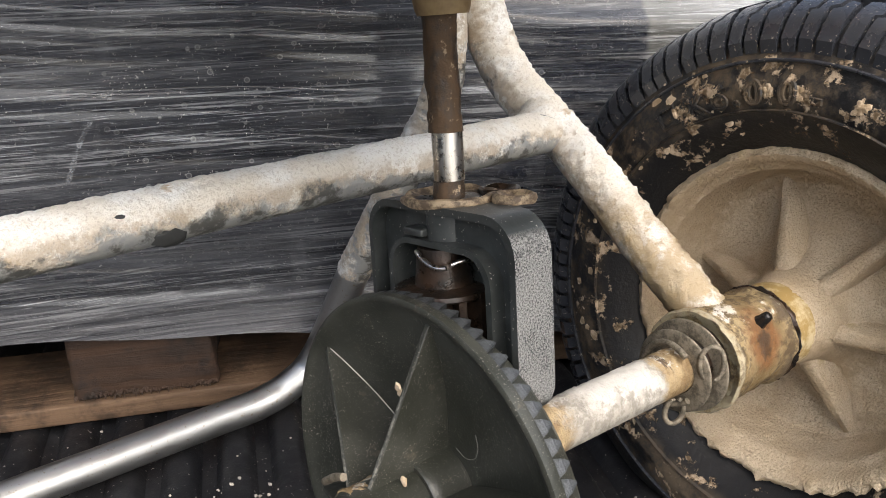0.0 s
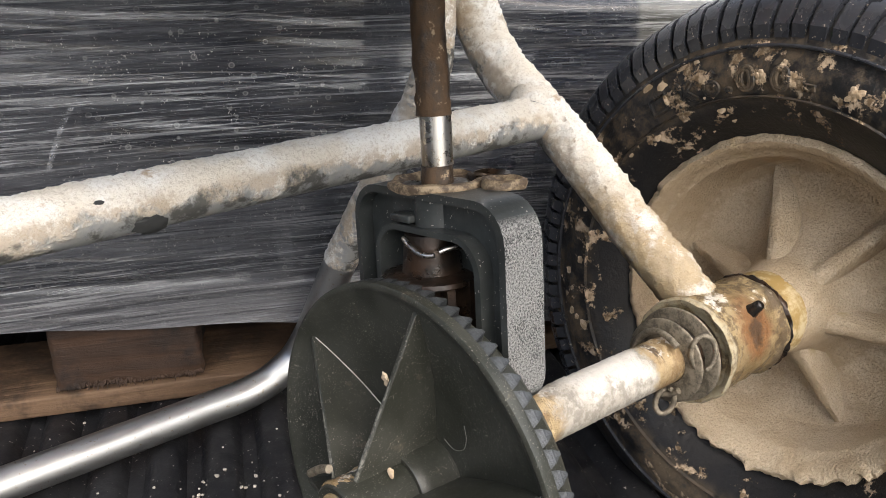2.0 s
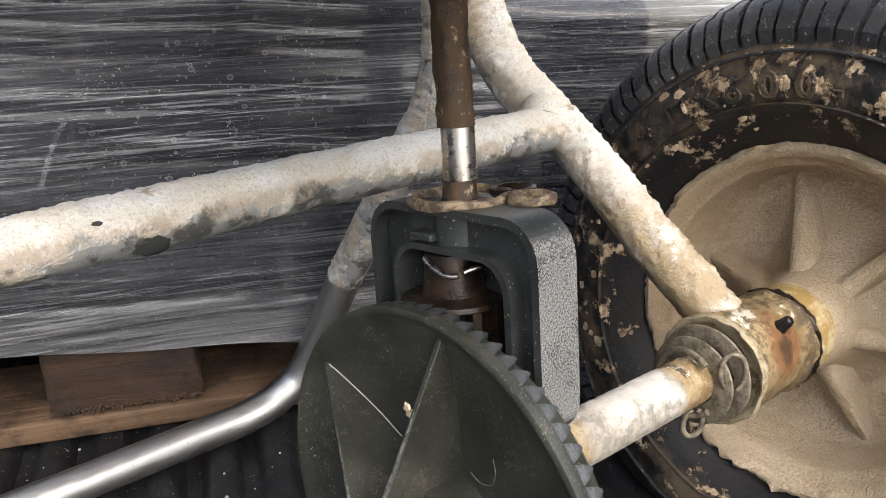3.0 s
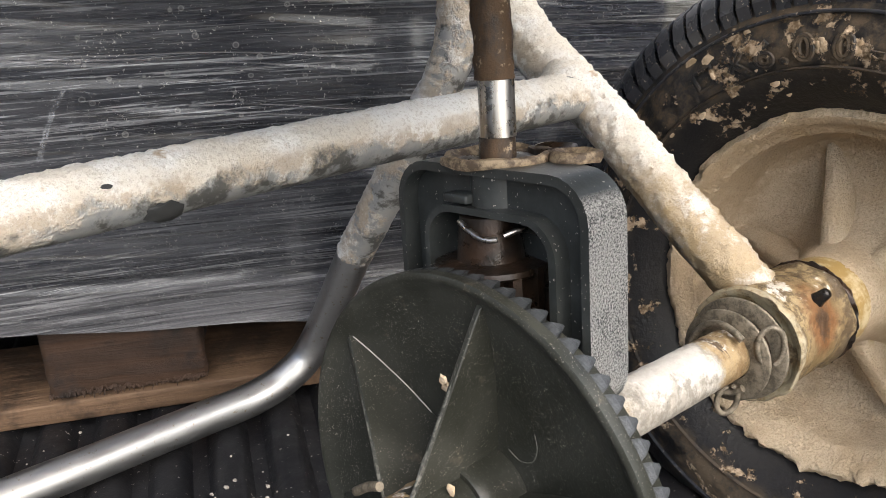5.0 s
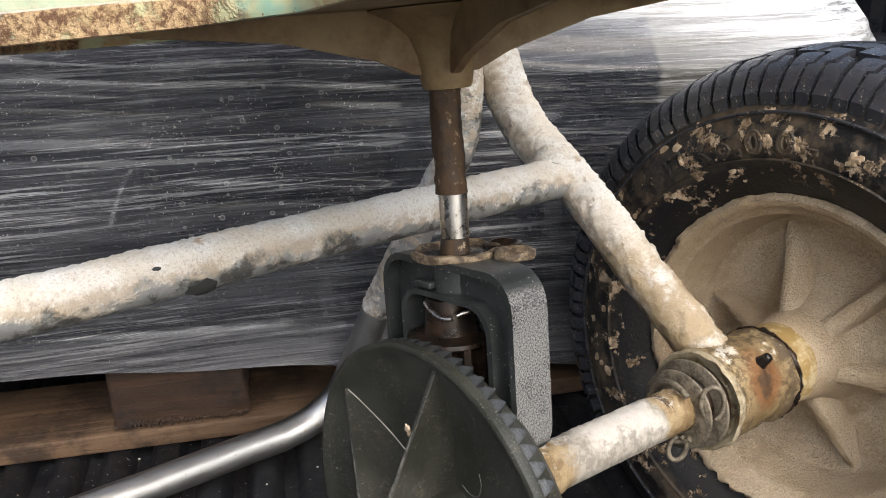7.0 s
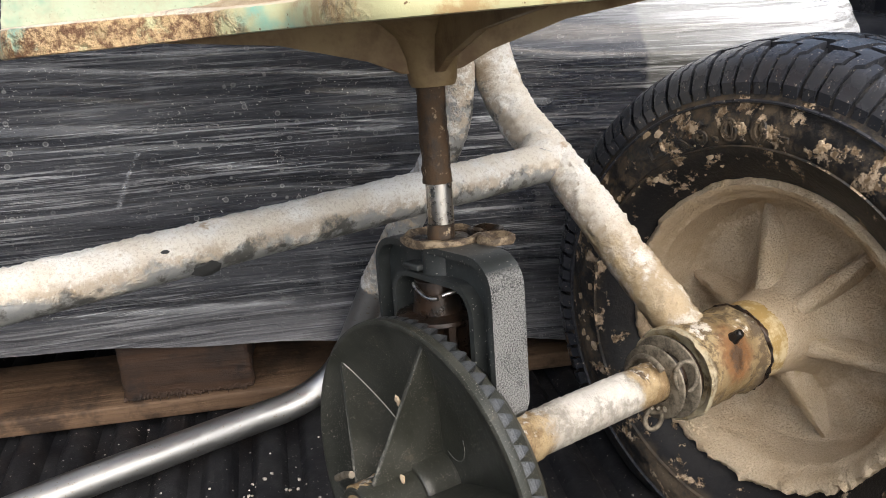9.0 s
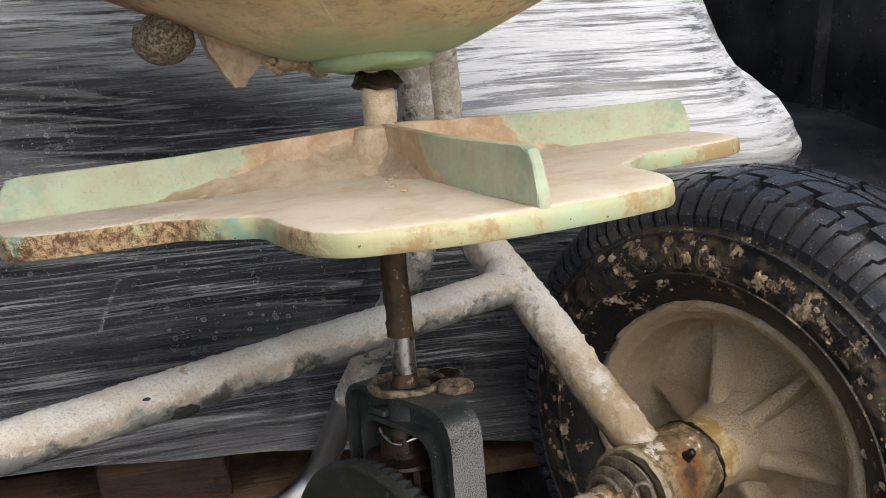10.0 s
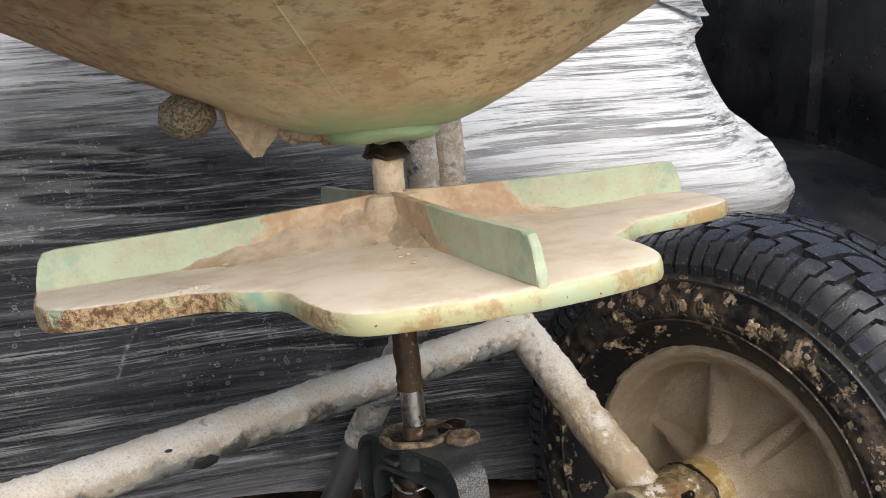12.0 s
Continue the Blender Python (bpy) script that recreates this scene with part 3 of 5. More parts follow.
def ring_between(outer, inner, lo, hi, axis="x", bevel=0.0):
    """A wall between two outlines with as many points each."""
    bm = bmesh.new()

    def at(u, v, w):
        return {"x": (w, u, v), "y": (u, w, v), "z": (u, v, w)}[axis]

    loops = [[bm.verts.new(at(u, v, w)) for u, v in o] for o, w in ((outer, lo), (outer, hi), (inner, hi), (inner, lo))]
    n = len(outer)
    for a, b in zip(loops, loops[1:] + loops[:1]):
        for i in range(n):
            bm.faces.new((a[i], a[(i + 1) % n], b[(i + 1) % n], b[i]))
    if bevel:
        sharp = [e for e in bm.edges if len(e.link_faces) == 2 and e.calc_face_angle(0) > 1.0]
        bmesh.ops.bevel(bm, geom=sharp, offset=bevel, segments=2, affect="EDGES", profile=0.5)
    return bm


# ---- truck bed ----
def bed_floor():
    """One ribbed sheet; ribs run towards the cab."""
    bm = bmesh.new()
    pitch, x = 0.038, -1.0
    section = []
    while x < 0.95:
        section += [(x, -0.008), (x + 0.006, -0.0085), (x + 0.010, -0.003), (x + 0.013, -0.0006), (x + 0.017, 0.0), (x + 0.023, 0.0), (x + 0.027, -0.0006), (x + 0.030, -0.003), (x + 0.034, -0.0085)]
        x += pitch
    rows = [[bm.verts.new((u, n, z)) for u, z in section] for n in (-1.3, -0.5, 0.0, 0.5, 1.1)]
    for a, b in zip(rows, rows[1:]):
        for i in range(len(section) - 1):
            bm.faces.new((a[i], a[i + 1], b[i + 1], b[i]))
    return solid("floor", bm, M_MAT, "black ribbed rubber mat lining the truck bed", "floor", "structure", BED)


bed_floor()


def liner_wall(name, u, n0, n1, inward, grooves):
    """A side of the bed with upright grooves pressed into it."""
    bm = bmesh.new()
    section, n = [], n0
    marks = sorted(grooves)
    for g in marks:
        section += [(n, 0.0), (g - 0.035, 0.0), (g - 0.022, -0.012), (g + 0.022, -0.012), (g + 0.035, 0.0)]
        n = g + 0.06
    section += [(n, 0.0), (n1, 0.0)]
    heights = (0.0, 0.03, 0.48, 0.52)
    rows = [[bm.verts.new((u + inward * (d + (0.02 if z == 0.0 else 0.0)), nn, z)) for nn, d in section] for z in heights]
    for a, b in zip(rows, rows[1:]):
        for i in range(len(section) - 1):
            bm.faces.new((a[i], a[i + 1], b[i + 1], b[i]))
    back = [[bm.verts.new((u - inward * 0.05, nn, z)) for nn in (n0, n1)] for z in (0.0, 0.52)]
    bm.faces.new((back[0][0], back[0][1], back[1][1], back[1][0]))
    bm.faces.new((rows[-1][0], rows[-1][-1], back[1][1], back[1][0]))
    return solid(name, bm, M_LINER, "black plastic bed liner side with pressed grooves", "wall", "structure", BED, smooth=False)


liner_wall("wall_east", 0.86, -1.3, 1.1, -1, (0.42, 0.86, -0.4))
liner_wall("wall_west", -1.0, -1.3, 1.1, 1, (0.42, 0.86, -0.4))
solid("wall_north", box(-1.05, 0.92, 1.1, 1.15, 0.0, 0.54, 0.006), M_LINER, "black plastic bed liner wall behind the cab end", "wall", "structure", BED)


def wheel_arch():
    """The rounded wheel housing that stands into the bed."""
    bm = bmesh.new()
    rows = []
    for u, drop in ((0.93, 0.0), (0.70, 0.0), (0.672, 0.008), (0.655, 0.03), (0.650, 0.06)):
        row = []
        for k in range(33):
            a = math.pi * k / 32
            r = 0.40 - drop
            row.append(bm.verts.new((u, 0.44 - math.cos(a) * (r + 0.05), max(0.0, math.sin(a) ** 0.8 * (0.235 - drop)))))
        rows.append(row)
    foot = [bm.verts.new((0.640, v.co.y, 0.0)) for v in rows[-1]]
    rows.append(foot)
    for a, b in zip(rows, rows[1:]):
        for i in range(32):
            bm.faces.new((a[i], a[i + 1], b[i + 1], b[i]))
    return solid("wheel_arch", bm, M_LINER, "dusty black plastic wheel arch bulging into the bed", "wheel arch", "structure", BED)


wheel_arch()

bm = bmesh.new()
bmesh.ops.create_grid(bm, x_segments=8, y_segments=8, size=400)
solid("ground", bm, M_ROAD, "grey asphalt under the truck", "ground", "structure", pose(0, 0, FLOOR - 0.011))


# ---- pallet and its wrapped load ----
def pallet():
    p = thing("pallet", "rough brown wooden pallet on the ribbed bed mat", "pallet", BED)
    for n0 in (0.0, 0.42, 0.85):
        part("bottom_board", box(-0.55, 0.50, n0, n0 + 0.095, 0.0005, 0.0165, 0.0015, 3, 0.0012, 30, n0 * 9), M_BOARD, p)
        for i, u0 in enumerate((-0.55, -0.1075, 0.40)):
            part("block", box(u0, u0 + 0.106, n0 + 0.003, n0 + 0.12, 0.017, 0.085, 0.004, 14, 0.0026, 70, i * 3 + n0), M_BLOCK, p, "dark sawn wooden block" if i == 1 else "")
    # torn fibres along the lower edge of the near middle block
    bm = bmesh.new()
    torn = random.Random(21)
    for k in range(150):
        u = -0.1065 + 0.1045 * (k + torn.random()) / 150
        long, wide = torn.uniform(0.0015, 0.0055), torn.uniform(0.0004, 0.0011)
        z = 0.0215 + torn.uniform(-0.001, 0.003)
        lean = torn.uniform(-0.002, 0.002)
        a = [bm.verts.new((u - wide, 0.0032, z)), bm.verts.new((u + wide, 0.0032, z)), bm.verts.new((u, 0.0060, z + 0.0004)), bm.verts.new((u + lean, 0.0016 + torn.uniform(-0.001, 0.001), z - long))]
        for tri in ((0, 1, 3), (1, 2, 3), (2, 0, 3), (2, 1, 0)):
            bm.faces.new([a[i] for i in tri])
    tagged(part("splintered_fringe", bm, M_BLOCK, p, "torn wood fibres at the block's sawn edge", False), kind="stuff")
    for k in range(7):
        n0 = 0.012 + k * 0.137
        part("deck_board", box(-0.55, 0.50, n0, n0 + 0.1, 0.0855, 0.104, 0.0015, 2, 0.001, 30, k), M_BOARD, p)
    for u0 in (-0.55, -0.098, 0.40):
        part("stringer_board", box(u0, u0 + 0.096, 0.15, 0.93, 0.0660, 0.0850, 0.0015), M_BOARD, p)
    return p


pallet()


def film_front(u, z):
    """How far the film lies behind the pallet's edge, by place across and height over the mat."""
    v = 0.010 * math.sin(u * 9 + 0.6) - 0.010 * math.sin(math.pi * min(1, max(0, (z - 0.07) / 0.35)))
    lean = max(0.0, z - 0.30) * (0.25 + 0.9 * min(1.0, max(0.0, (u + 0.05) / 0.35)))
    v += lean * 0.9
    v += 0.0035 * noise.noise(Vector((u * 2.0, z * 70, 1.0))) + 0.0022 * noise.noise(Vector((u * 5.0, z * 170, 4.0)))
    v += 0.006 * noise.noise(Vector((u * 6, z * 9, 7.0)))
    return v - 0.008


def film_end(z):
    """The load's end across the bed, by height: a pulled corner that stands out low down."""
    keys = ((0.04, 0.43), (0.20, 0.475), (0.27, 0.522), (0.305, 0.538), (0.325, 0.535), (0.345, 0.512), (0.37, 0.500), (0.41, 0.499), (0.432, 0.504), (0.442, 0.520), (0.46, 0.523), (0.49, 0.515), (0.60, 0.47), (0.80, 0.40))
    for (a, b), (c, d) in zip(keys, keys[1:]):
        if z <= c:
            return b + (d - b) * (z - a) / (c - a)
    return keys[-1][1]


def wrapped_load():
    w = thing("wrapped_load", "black sacks on a pallet tightly wrapped in clear stretch film", "wrapped load", BED)
    bm = bmesh.new()
    zs = [0.052 + 0.00325 * k for k in range(190)]
    nu = 150
    rows = []
    for j, z in enumerate(zs):
        row, end = [], film_end(z)
        for i in range(nu + 1):
            u = -0.58 + (end + 0.58) * i / nu
            n = film_front(u, z)
            near = max(0.0, 1 - (end - u) / 0.07)
            n += near ** 2 * 0.035
            hem = max(0.028, 0.063 - 0.105 * u + 0.0015 * math.sin(u * 40))
            zz = hem + (z - 0.052) * (0.8 - hem) / (0.8 - 0.052)
            row.append(bm.verts.new((u, n, zz)))
        for i in range(1, 40):
            t = i / 39
            n = row[nu].co.y + (0.88 - row[nu].co.y) * t
            u = end + 0.03 * math.sin(t * 6) * t + 0.004 * noise.noise(Vector((t * 8, z * 60, 3)))
            row.append(bm.verts.new((u, n, z)))
        rows.append(row)
    for a, b in zip(rows, rows[1:]):
        for i in range(len(a) - 1):
            bm.faces.new((a[i], a[i + 1], b[i + 1], b[i]))
    top = [rows[-1][i] for i in range(nu + 1)]
    back = [bm.verts.new((v.co.x, 0.88, v.co.z + 0.01)) for v in top]
    for i in range(nu):
        bm.faces.new((top[i], top[i + 1], back[i + 1], back[i]))
    part("stretch_film", bm, M_FILM, w, "clear creased stretch film, sky sheen painted on creases and gathered end")
    for z0, z1 in ((0.106, 0.225), (0.228, 0.345), (0.348, 0.46), (0.463, 0.57)):
        part("sack", box(-0.56, 0.36 - max(0.0, z0 - 0.3) * 0.5, 0.05 + max(0.0, z1 - 0.3) * 1.25, 0.84, z0, z1, 0.02, 3, 0.006, 12, z0), M_LINER, w, "filled black plastic sack")
    # a fold of loose film that stands off the load's upper end
    bm = bmesh.new()
    grid = []
    for j in range(24):
        row = []
        for i in range(30):
            a, b = i / 29, j / 23
            u = 0.39 + 0.130 * a
            z = 0.452 + 0.11 * b + 0.012 * math.sin(a * 5)
            n = film_front(u, z) - 0.016 * math.sin(math.pi * a) * math.sin(math.pi * b) - 0.006 + 0.008 * noise.noise(Vector((a * 6, b * 6, 2))) + 0.03 * a * a
            row.append(bm.verts.new((u, n, z)))
        grid.append(row)
    for a, b in zip(grid, grid[1:]):
        for i in range(29):
            bm.faces.new((a[i], a[i + 1], b[i + 1], b[i]))
    bmesh.ops.solidify(bm, geom=bm.faces[:], thickness=0.0008)
    part("loose_fold", bm, M_FILM, w, "crumpled loose fold of film")
    for ends, wide in ((((-0.0600, 0.2365), (-0.0690, 0.2215), (-0.0800, 0.1960)), 0.0034), (((-0.0640, 0.2350), (-0.0520, 0.2352), (-0.0425, 0.2330)), 0.0022)):
        bm = bmesh.new()
        line = spline([(u, 0.0, z) for u, z in ends], 0.002)
        rows = [[bm.verts.new((q.x + d * wide / 2, film_front(q.x + d * wide / 2, q.z) - 0.0022, q.z)) for d in (-1, 0, 1)] for q in line]
        for a, b in zip(rows, rows[1:]):
            for i in range(2):
                bm.faces.new((a[i], a[i + 1], b[i + 1], b[i]))
        part("scuff_mark", bm, M_SCUFF, w, "pale scuffed streak in the film")
    return w


wrapped_load()

# ---- the broadcast spreader ----
SP = thing("broadcast_spreader", "walk-behind fertiliser spreader caked in dried cream powder", "spreader", SPREADER)
UPS = TO_SPREADER.to_3x3() @ Vector((0, 0, 1))


def world_z(p):
    return (SPREADER @ p).z


def crust(amount, scale=1.0, side=0.6):
    """Dirt thicker on the upper side of a bar."""
    def lump(p, o):
        up = max(0.0, min(1.0, o.dot(UPS) * side + 0.55))
        a = max(0.0, fnoise(p, 85 * scale, 3) + 0.10) * 0.55
        b = fnoise(p, 260 * scale, 2) * 0.22 + noise.noise(p * 620) * 0.26
        return amount * (up * (a * 0.7 + 0.45) + (up + 0.2) * b * 1.5)
    return lump


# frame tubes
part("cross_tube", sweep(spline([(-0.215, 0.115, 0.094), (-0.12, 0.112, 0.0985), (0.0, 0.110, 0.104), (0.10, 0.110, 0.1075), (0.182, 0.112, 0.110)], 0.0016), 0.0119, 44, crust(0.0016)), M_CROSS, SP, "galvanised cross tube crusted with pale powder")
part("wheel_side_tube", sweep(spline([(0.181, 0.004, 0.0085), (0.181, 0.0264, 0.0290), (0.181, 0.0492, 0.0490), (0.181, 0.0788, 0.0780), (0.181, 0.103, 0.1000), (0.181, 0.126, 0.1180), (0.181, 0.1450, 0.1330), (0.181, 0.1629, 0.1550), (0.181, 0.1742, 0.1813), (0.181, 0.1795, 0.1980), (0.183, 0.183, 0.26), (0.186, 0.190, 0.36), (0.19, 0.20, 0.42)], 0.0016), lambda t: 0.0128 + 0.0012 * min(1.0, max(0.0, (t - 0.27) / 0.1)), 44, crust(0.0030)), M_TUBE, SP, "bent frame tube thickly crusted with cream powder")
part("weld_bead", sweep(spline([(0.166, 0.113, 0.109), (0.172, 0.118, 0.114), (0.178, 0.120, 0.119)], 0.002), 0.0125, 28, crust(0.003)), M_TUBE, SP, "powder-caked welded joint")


def to_local(p):
    return TO_SPREADER @ Vector(p)


leg_low = [to_local(p) for p in ((-0.36, 0.452, 0.001), (-0.262, 0.542, 0.001), (-0.206, 0.588, 0.001), (-0.150, 0.634, 0.001), (-0.121, 0.656, 0.002), (-0.098, 0.671, 0.011), (-0.078, 0.680, 0.033))]
leg_high = [Vector(p) for p in ((0.132, 0.270, 0.006), (0.133, 0.236, 0.046), (0.138, 0.205, 0.088), (0.148, 0.186, 0.122), (0.152, 0.178, 0.150), (0.153, 0.174, 0.20), (0.154, 0.176, 0.26), (0.156, 0.186, 0.36), (0.16, 0.196, 0.42))]
part("stand_leg", sweep(spline(leg_low + leg_high[:1], 0.003), 0.0119, 32), M_CHROME, SP, "bare chrome-plated stand leg lying on the mat")
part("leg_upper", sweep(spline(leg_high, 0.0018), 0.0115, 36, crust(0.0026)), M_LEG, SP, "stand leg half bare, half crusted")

# axle, sleeve, washers
part("axle", sweep([Vector((-0.0542 + 0.0011 * k, 0, 0)) for k in range(193)], lambda t: 0.0112 + (0.0010 if 0.024 < -0.0542 + 0.2112 * t < 0.033 or 0.038 < -0.0542 + 0.2112 * t < 0.046 else 0.0), 40, crust(0.0015)), M_AXLE, SP, "powder-stained steel axle")


def sleeve_lump(p, along, r, a):
    o = Vector((0, math.cos(a), math.sin(a)))
    return o * (0.0016 * fnoise(p, 70, 4) + 0.0005 * noise.noise(p * 420))


part("axle_sleeve", lathe(resample([(0.158, 0.0125), (0.157, 0.0228), (0.1545, 0.0248), (0.1540, 0.0268), (0.1555, 0.0276), (0.1590, 0.0270), (0.1610, 0.0255), (0.205, 0.0250), (0.2065, 0.0262), (0.2105, 0.0262), (0.212, 0.0245), (0.212, 0.0125)], 0.0025), 64, "x", sleeve_lump), M_SLEEVE, SP, "rust and mustard stained axle sleeve")
for x, r, t, mt in ((0.1525, 0.0215, 0.0030, M_GREASE), (0.1490, 0.0240, 0.0016, M_WASHER), (0.1440, 0.0170, 0.0040, M_GREASE), (0.1385, 0.0213, 0.0016, M_WASHER)):
    part("washer", lathe([(x, 0.0118), (x, r - 0.0006), (x + 0.0006, r), (x + t - 0.0006, r), (x + t, r - 0.0006), (x + t, 0.0118)], 48, "x"), mt, SP, "" if mt is M_WASHER else "black greasy washer")
# added dark ring, standing for the shade in the crevice beside the hub
part("seal_ring", lathe(resample([(0.2108, 0.0120), (0.2108, 0.0258), (0.2118, 0.0272), (0.2136, 0.0266), (0.2144, 0.0252), (0.2144, 0.0120)], 0.0010), 150, "x", lambda p, al, r, a: noise.noise_vector(p * 260) * 0.0012 + noise.noise_vector(p * 700) * 0.0005), M_GREASE, SP, "lumpy dark ring for the shaded crevice between sleeve and hub")
bolt = bmesh.new()
bo = Vector((0.186, -0.0175, 0.0165))
bd = Vector((0.0, -0.72, 0.69))
sweep([bo + bd * t for t in (0.0, 0.003, 0.006, 0.0078, 0.0085)], lambda t: (0.0042, 0.0032, 0.0029, 0.0024, 0.0014)[int(round(t * 4))], 12, None, True, bolt)
part("grease_nipple", bolt, M_BOLT, SP, "black greasy nipple in a rust stain")
# the cotter pin: a split wire ring with two eyes
ringp = [Vector((0.1345 + 0.0015 * math.sin(2 * a), 0.0158 * math.cos(a), 0.0158 * math.sin(a))) for a in [radians(-130 + 12 * k) for k in range(23)]]
part("cotter_ring", sweep(ringp, 0.0017, 10), M_WASHER, SP, "bent wire retaining ring")


def eye(c, up, right, size):
    pts = [c + up * (size * 1.5 * math.sin(radians(a)) + size * 1.3) + right * (size * math.cos(radians(a))) for a in range(-70, 251, 16)]
    return sweep([c - right * 0.0012] + pts[::-1] + [c + right * 0.0012], 0.0014, 8)


view_right = Vector((0.7, -0.7, 0.0))
part("cotter_eye", eye(Vector((0.1420, -0.0192, 0.0002)), Vector((0.05, 0.0, 1)), view_right, 0.0058), M_WASHER, SP)
part("cotter_eye", eye(Vector((0.1340, -0.0048, -0.0127)), Vector((-0.1, 0.12, -1)).normalized(), view_right, 0.0045), M_WASHER, SP)

# ---- wheel ----
WX = 0.287


def tyre_lump(p, along, r, a):
    wz = world_z(p)
    mv = Vector((0, 0, 0))
    if wz < FLOOR + 0.002:
        mv += UPS * (FLOOR + 0.002 - wz)
        mv.x += math.copysign(0.010, along - WX) * min(1, (FLOOR - wz) / 0.03)
    return mv


half = [(0.0385, 0.0955), (0.0455, 0.0985), (0.0520, 0.1040), (0.0590, 0.1120), (0.0640, 0.1210), (0.0655, 0.1305), (0.0640, 0.1380), (0.0610, 0.1440), (0.0618, 0.1465), (0.0600, 0.1490), (0.0575, 0.1560), (0.0530, 0.1635), (0.0450, 0.1690), (0.0340, 0.1725), (0.0180, 0.1750), (0.0, 0.1758)]
outline = [(WX - dx, r) for dx, r in half] + [(WX + dx, r) for dx, r in half[-2::-1]]
tyre = part("tyre", lathe(resample(outline, 0.004), 128, "x", tyre_lump), M_TYRE, SP, "mud-caked black pneumatic tyre")


def crown(w):
    for (d0, r0), (d1, r1) in zip(half[8:], half[9:]):
        if d1 <= abs(w) <= d0:
            return r1 + (r0 - r1) * (abs(w) - d1) / (d0 - d1)
    return half[8][1]


def curved_block(cells, base, top, pitch_deg):
    """Tread rubber: an outline in (across, part of a pitch) raised on the tyre's round."""
    bm = bmesh.new()
    scale = 0.03
    mw = sum(w for w, f in cells) / len(cells)
    mf = sum(f for w, f in cells) / len(cells)
    face = bm.faces.new([bm.verts.new((mw + (w - mw) * 0.965, (mf + (f - mf) * 0.945) * scale, top)) for w, f in cells])
    outer = list(face.verts)
    bmesh.ops.inset_region(bm, faces=[face], thickness=0.0008)
    for v in outer:
        v.co.z = top - 0.0009
    bmesh.ops.triangulate(bm, faces=bm.faces[:])
    bmesh.ops.subdivide_edges(bm, edges=bm.edges[:], cuts=6, use_grid_fill=True)
    rim_edges = [e for e in bm.edges if e.is_boundary]
    low = bmesh.ops.extrude_edge_only(bm, edges=rim_edges)["geom"]
    for v in low:
        if isinstance(v, bmesh.types.BMVert):
            v.co.z = base
    bm.normal_update()
    flags = [all(v.co.z > top - 0.00001 for v in f.verts) for f in bm.faces]
    for v in bm.verts:
        w, f, lift = v.co
        r = sum(crown(w + d * 0.001) for d in range(-4, 5)) / 9 + lift
        a = radians(f / scale * pitch_deg)
        v.co = (w * (1 + (0.02 if lift > 0 else 0)), -math.sin(a) * r, math.cos(a) * r)
    data = finish("tread_block", bm, M_TREAD, False)
    for f, flat in zip(data.polygons, flags):
        f.use_smooth = flat
    return data


PITCHES = 32
PD = 360 / PITCHES
near = [
    # shoulder lugs with a step and a short block between, then two zigzag bars
    [(-0.0600, 0.05), (-0.0600, 0.31), (-0.0490, 0.32), (-0.0480, 0.42), (-0.0375, 0.45), (-0.0365, 0.31), (-0.0385, 0.09)],
    [(-0.0600, 0.36), (-0.0600, 0.60), (-0.0470, 0.62), (-0.0445, 0.74), (-0.0280, 0.80), (-0.0262, 0.42), (-0.0350, 0.35), (-0.0360, 0.51), (-0.0492, 0.48), (-0.0502, 0.37)],
    [(-0.0600, 0.67), (-0.0600, 0.97), (-0.0415, 1.00), (-0.0402, 0.84), (-0.0470, 0.80), (-0.0485, 0.68)],
    [(-0.0232, 0.42), (-0.0240, 0.86), (-0.0140, 1.04), (-0.0062, 1.02), (-0.0068, 0.66), (-0.0150, 0.46)],
    [(-0.0340, -0.12), (-0.0345, 0.24), (-0.0215, 0.33), (-0.0130, 0.40), (-0.0062, 0.56), (-0.0060, 0.14), (-0.0150, -0.06)],
]
shapes = near + [[(-w, f + 0.5) for w, f in cells] for cells in near] + [
    [(-0.0036, 0.02), (-0.0046, 0.50), (-0.0030, 0.94), (0.0036, 0.94), (0.0024, 0.50), (0.0046, 0.02)],
]
for k in range(PITCHES):
    ang = k * PD
    turn = Matrix.Translation((WX, 0, 0)) @ Matrix.Rotation(radians(ang), 4, "X")
    for i, cells in enumerate(shapes):
        if k == 0:
            shapes[i] = (curved_block([(w, f) for w, f in cells], -0.003, 0.0060, PD), cells)
        data, c0 = shapes[i]
        mid = turn @ Vector((0, -math.sin(radians(PD / 2)) * 0.178, math.cos(radians(PD / 2)) * 0.178))
        if world_z(mid) > FLOOR + 0.012:
            part("tread_block", data, None, tyre, "", False, turn)


def sidewall_x(r):
    for (d0, r0), (d1, r1) in zip(half, half[1:]):
        if r0 <= r <= r1:
            return WX - (d0 + (d1 - d0) * (r - r0) / (r1 - r0))
    return WX - 0.06


def sidewall_point(r, ang, lift=0.0):
    a = radians(ang)
    return Vector((sidewall_x(r) - lift, math.cos(a) * r, math.sin(a) * r))


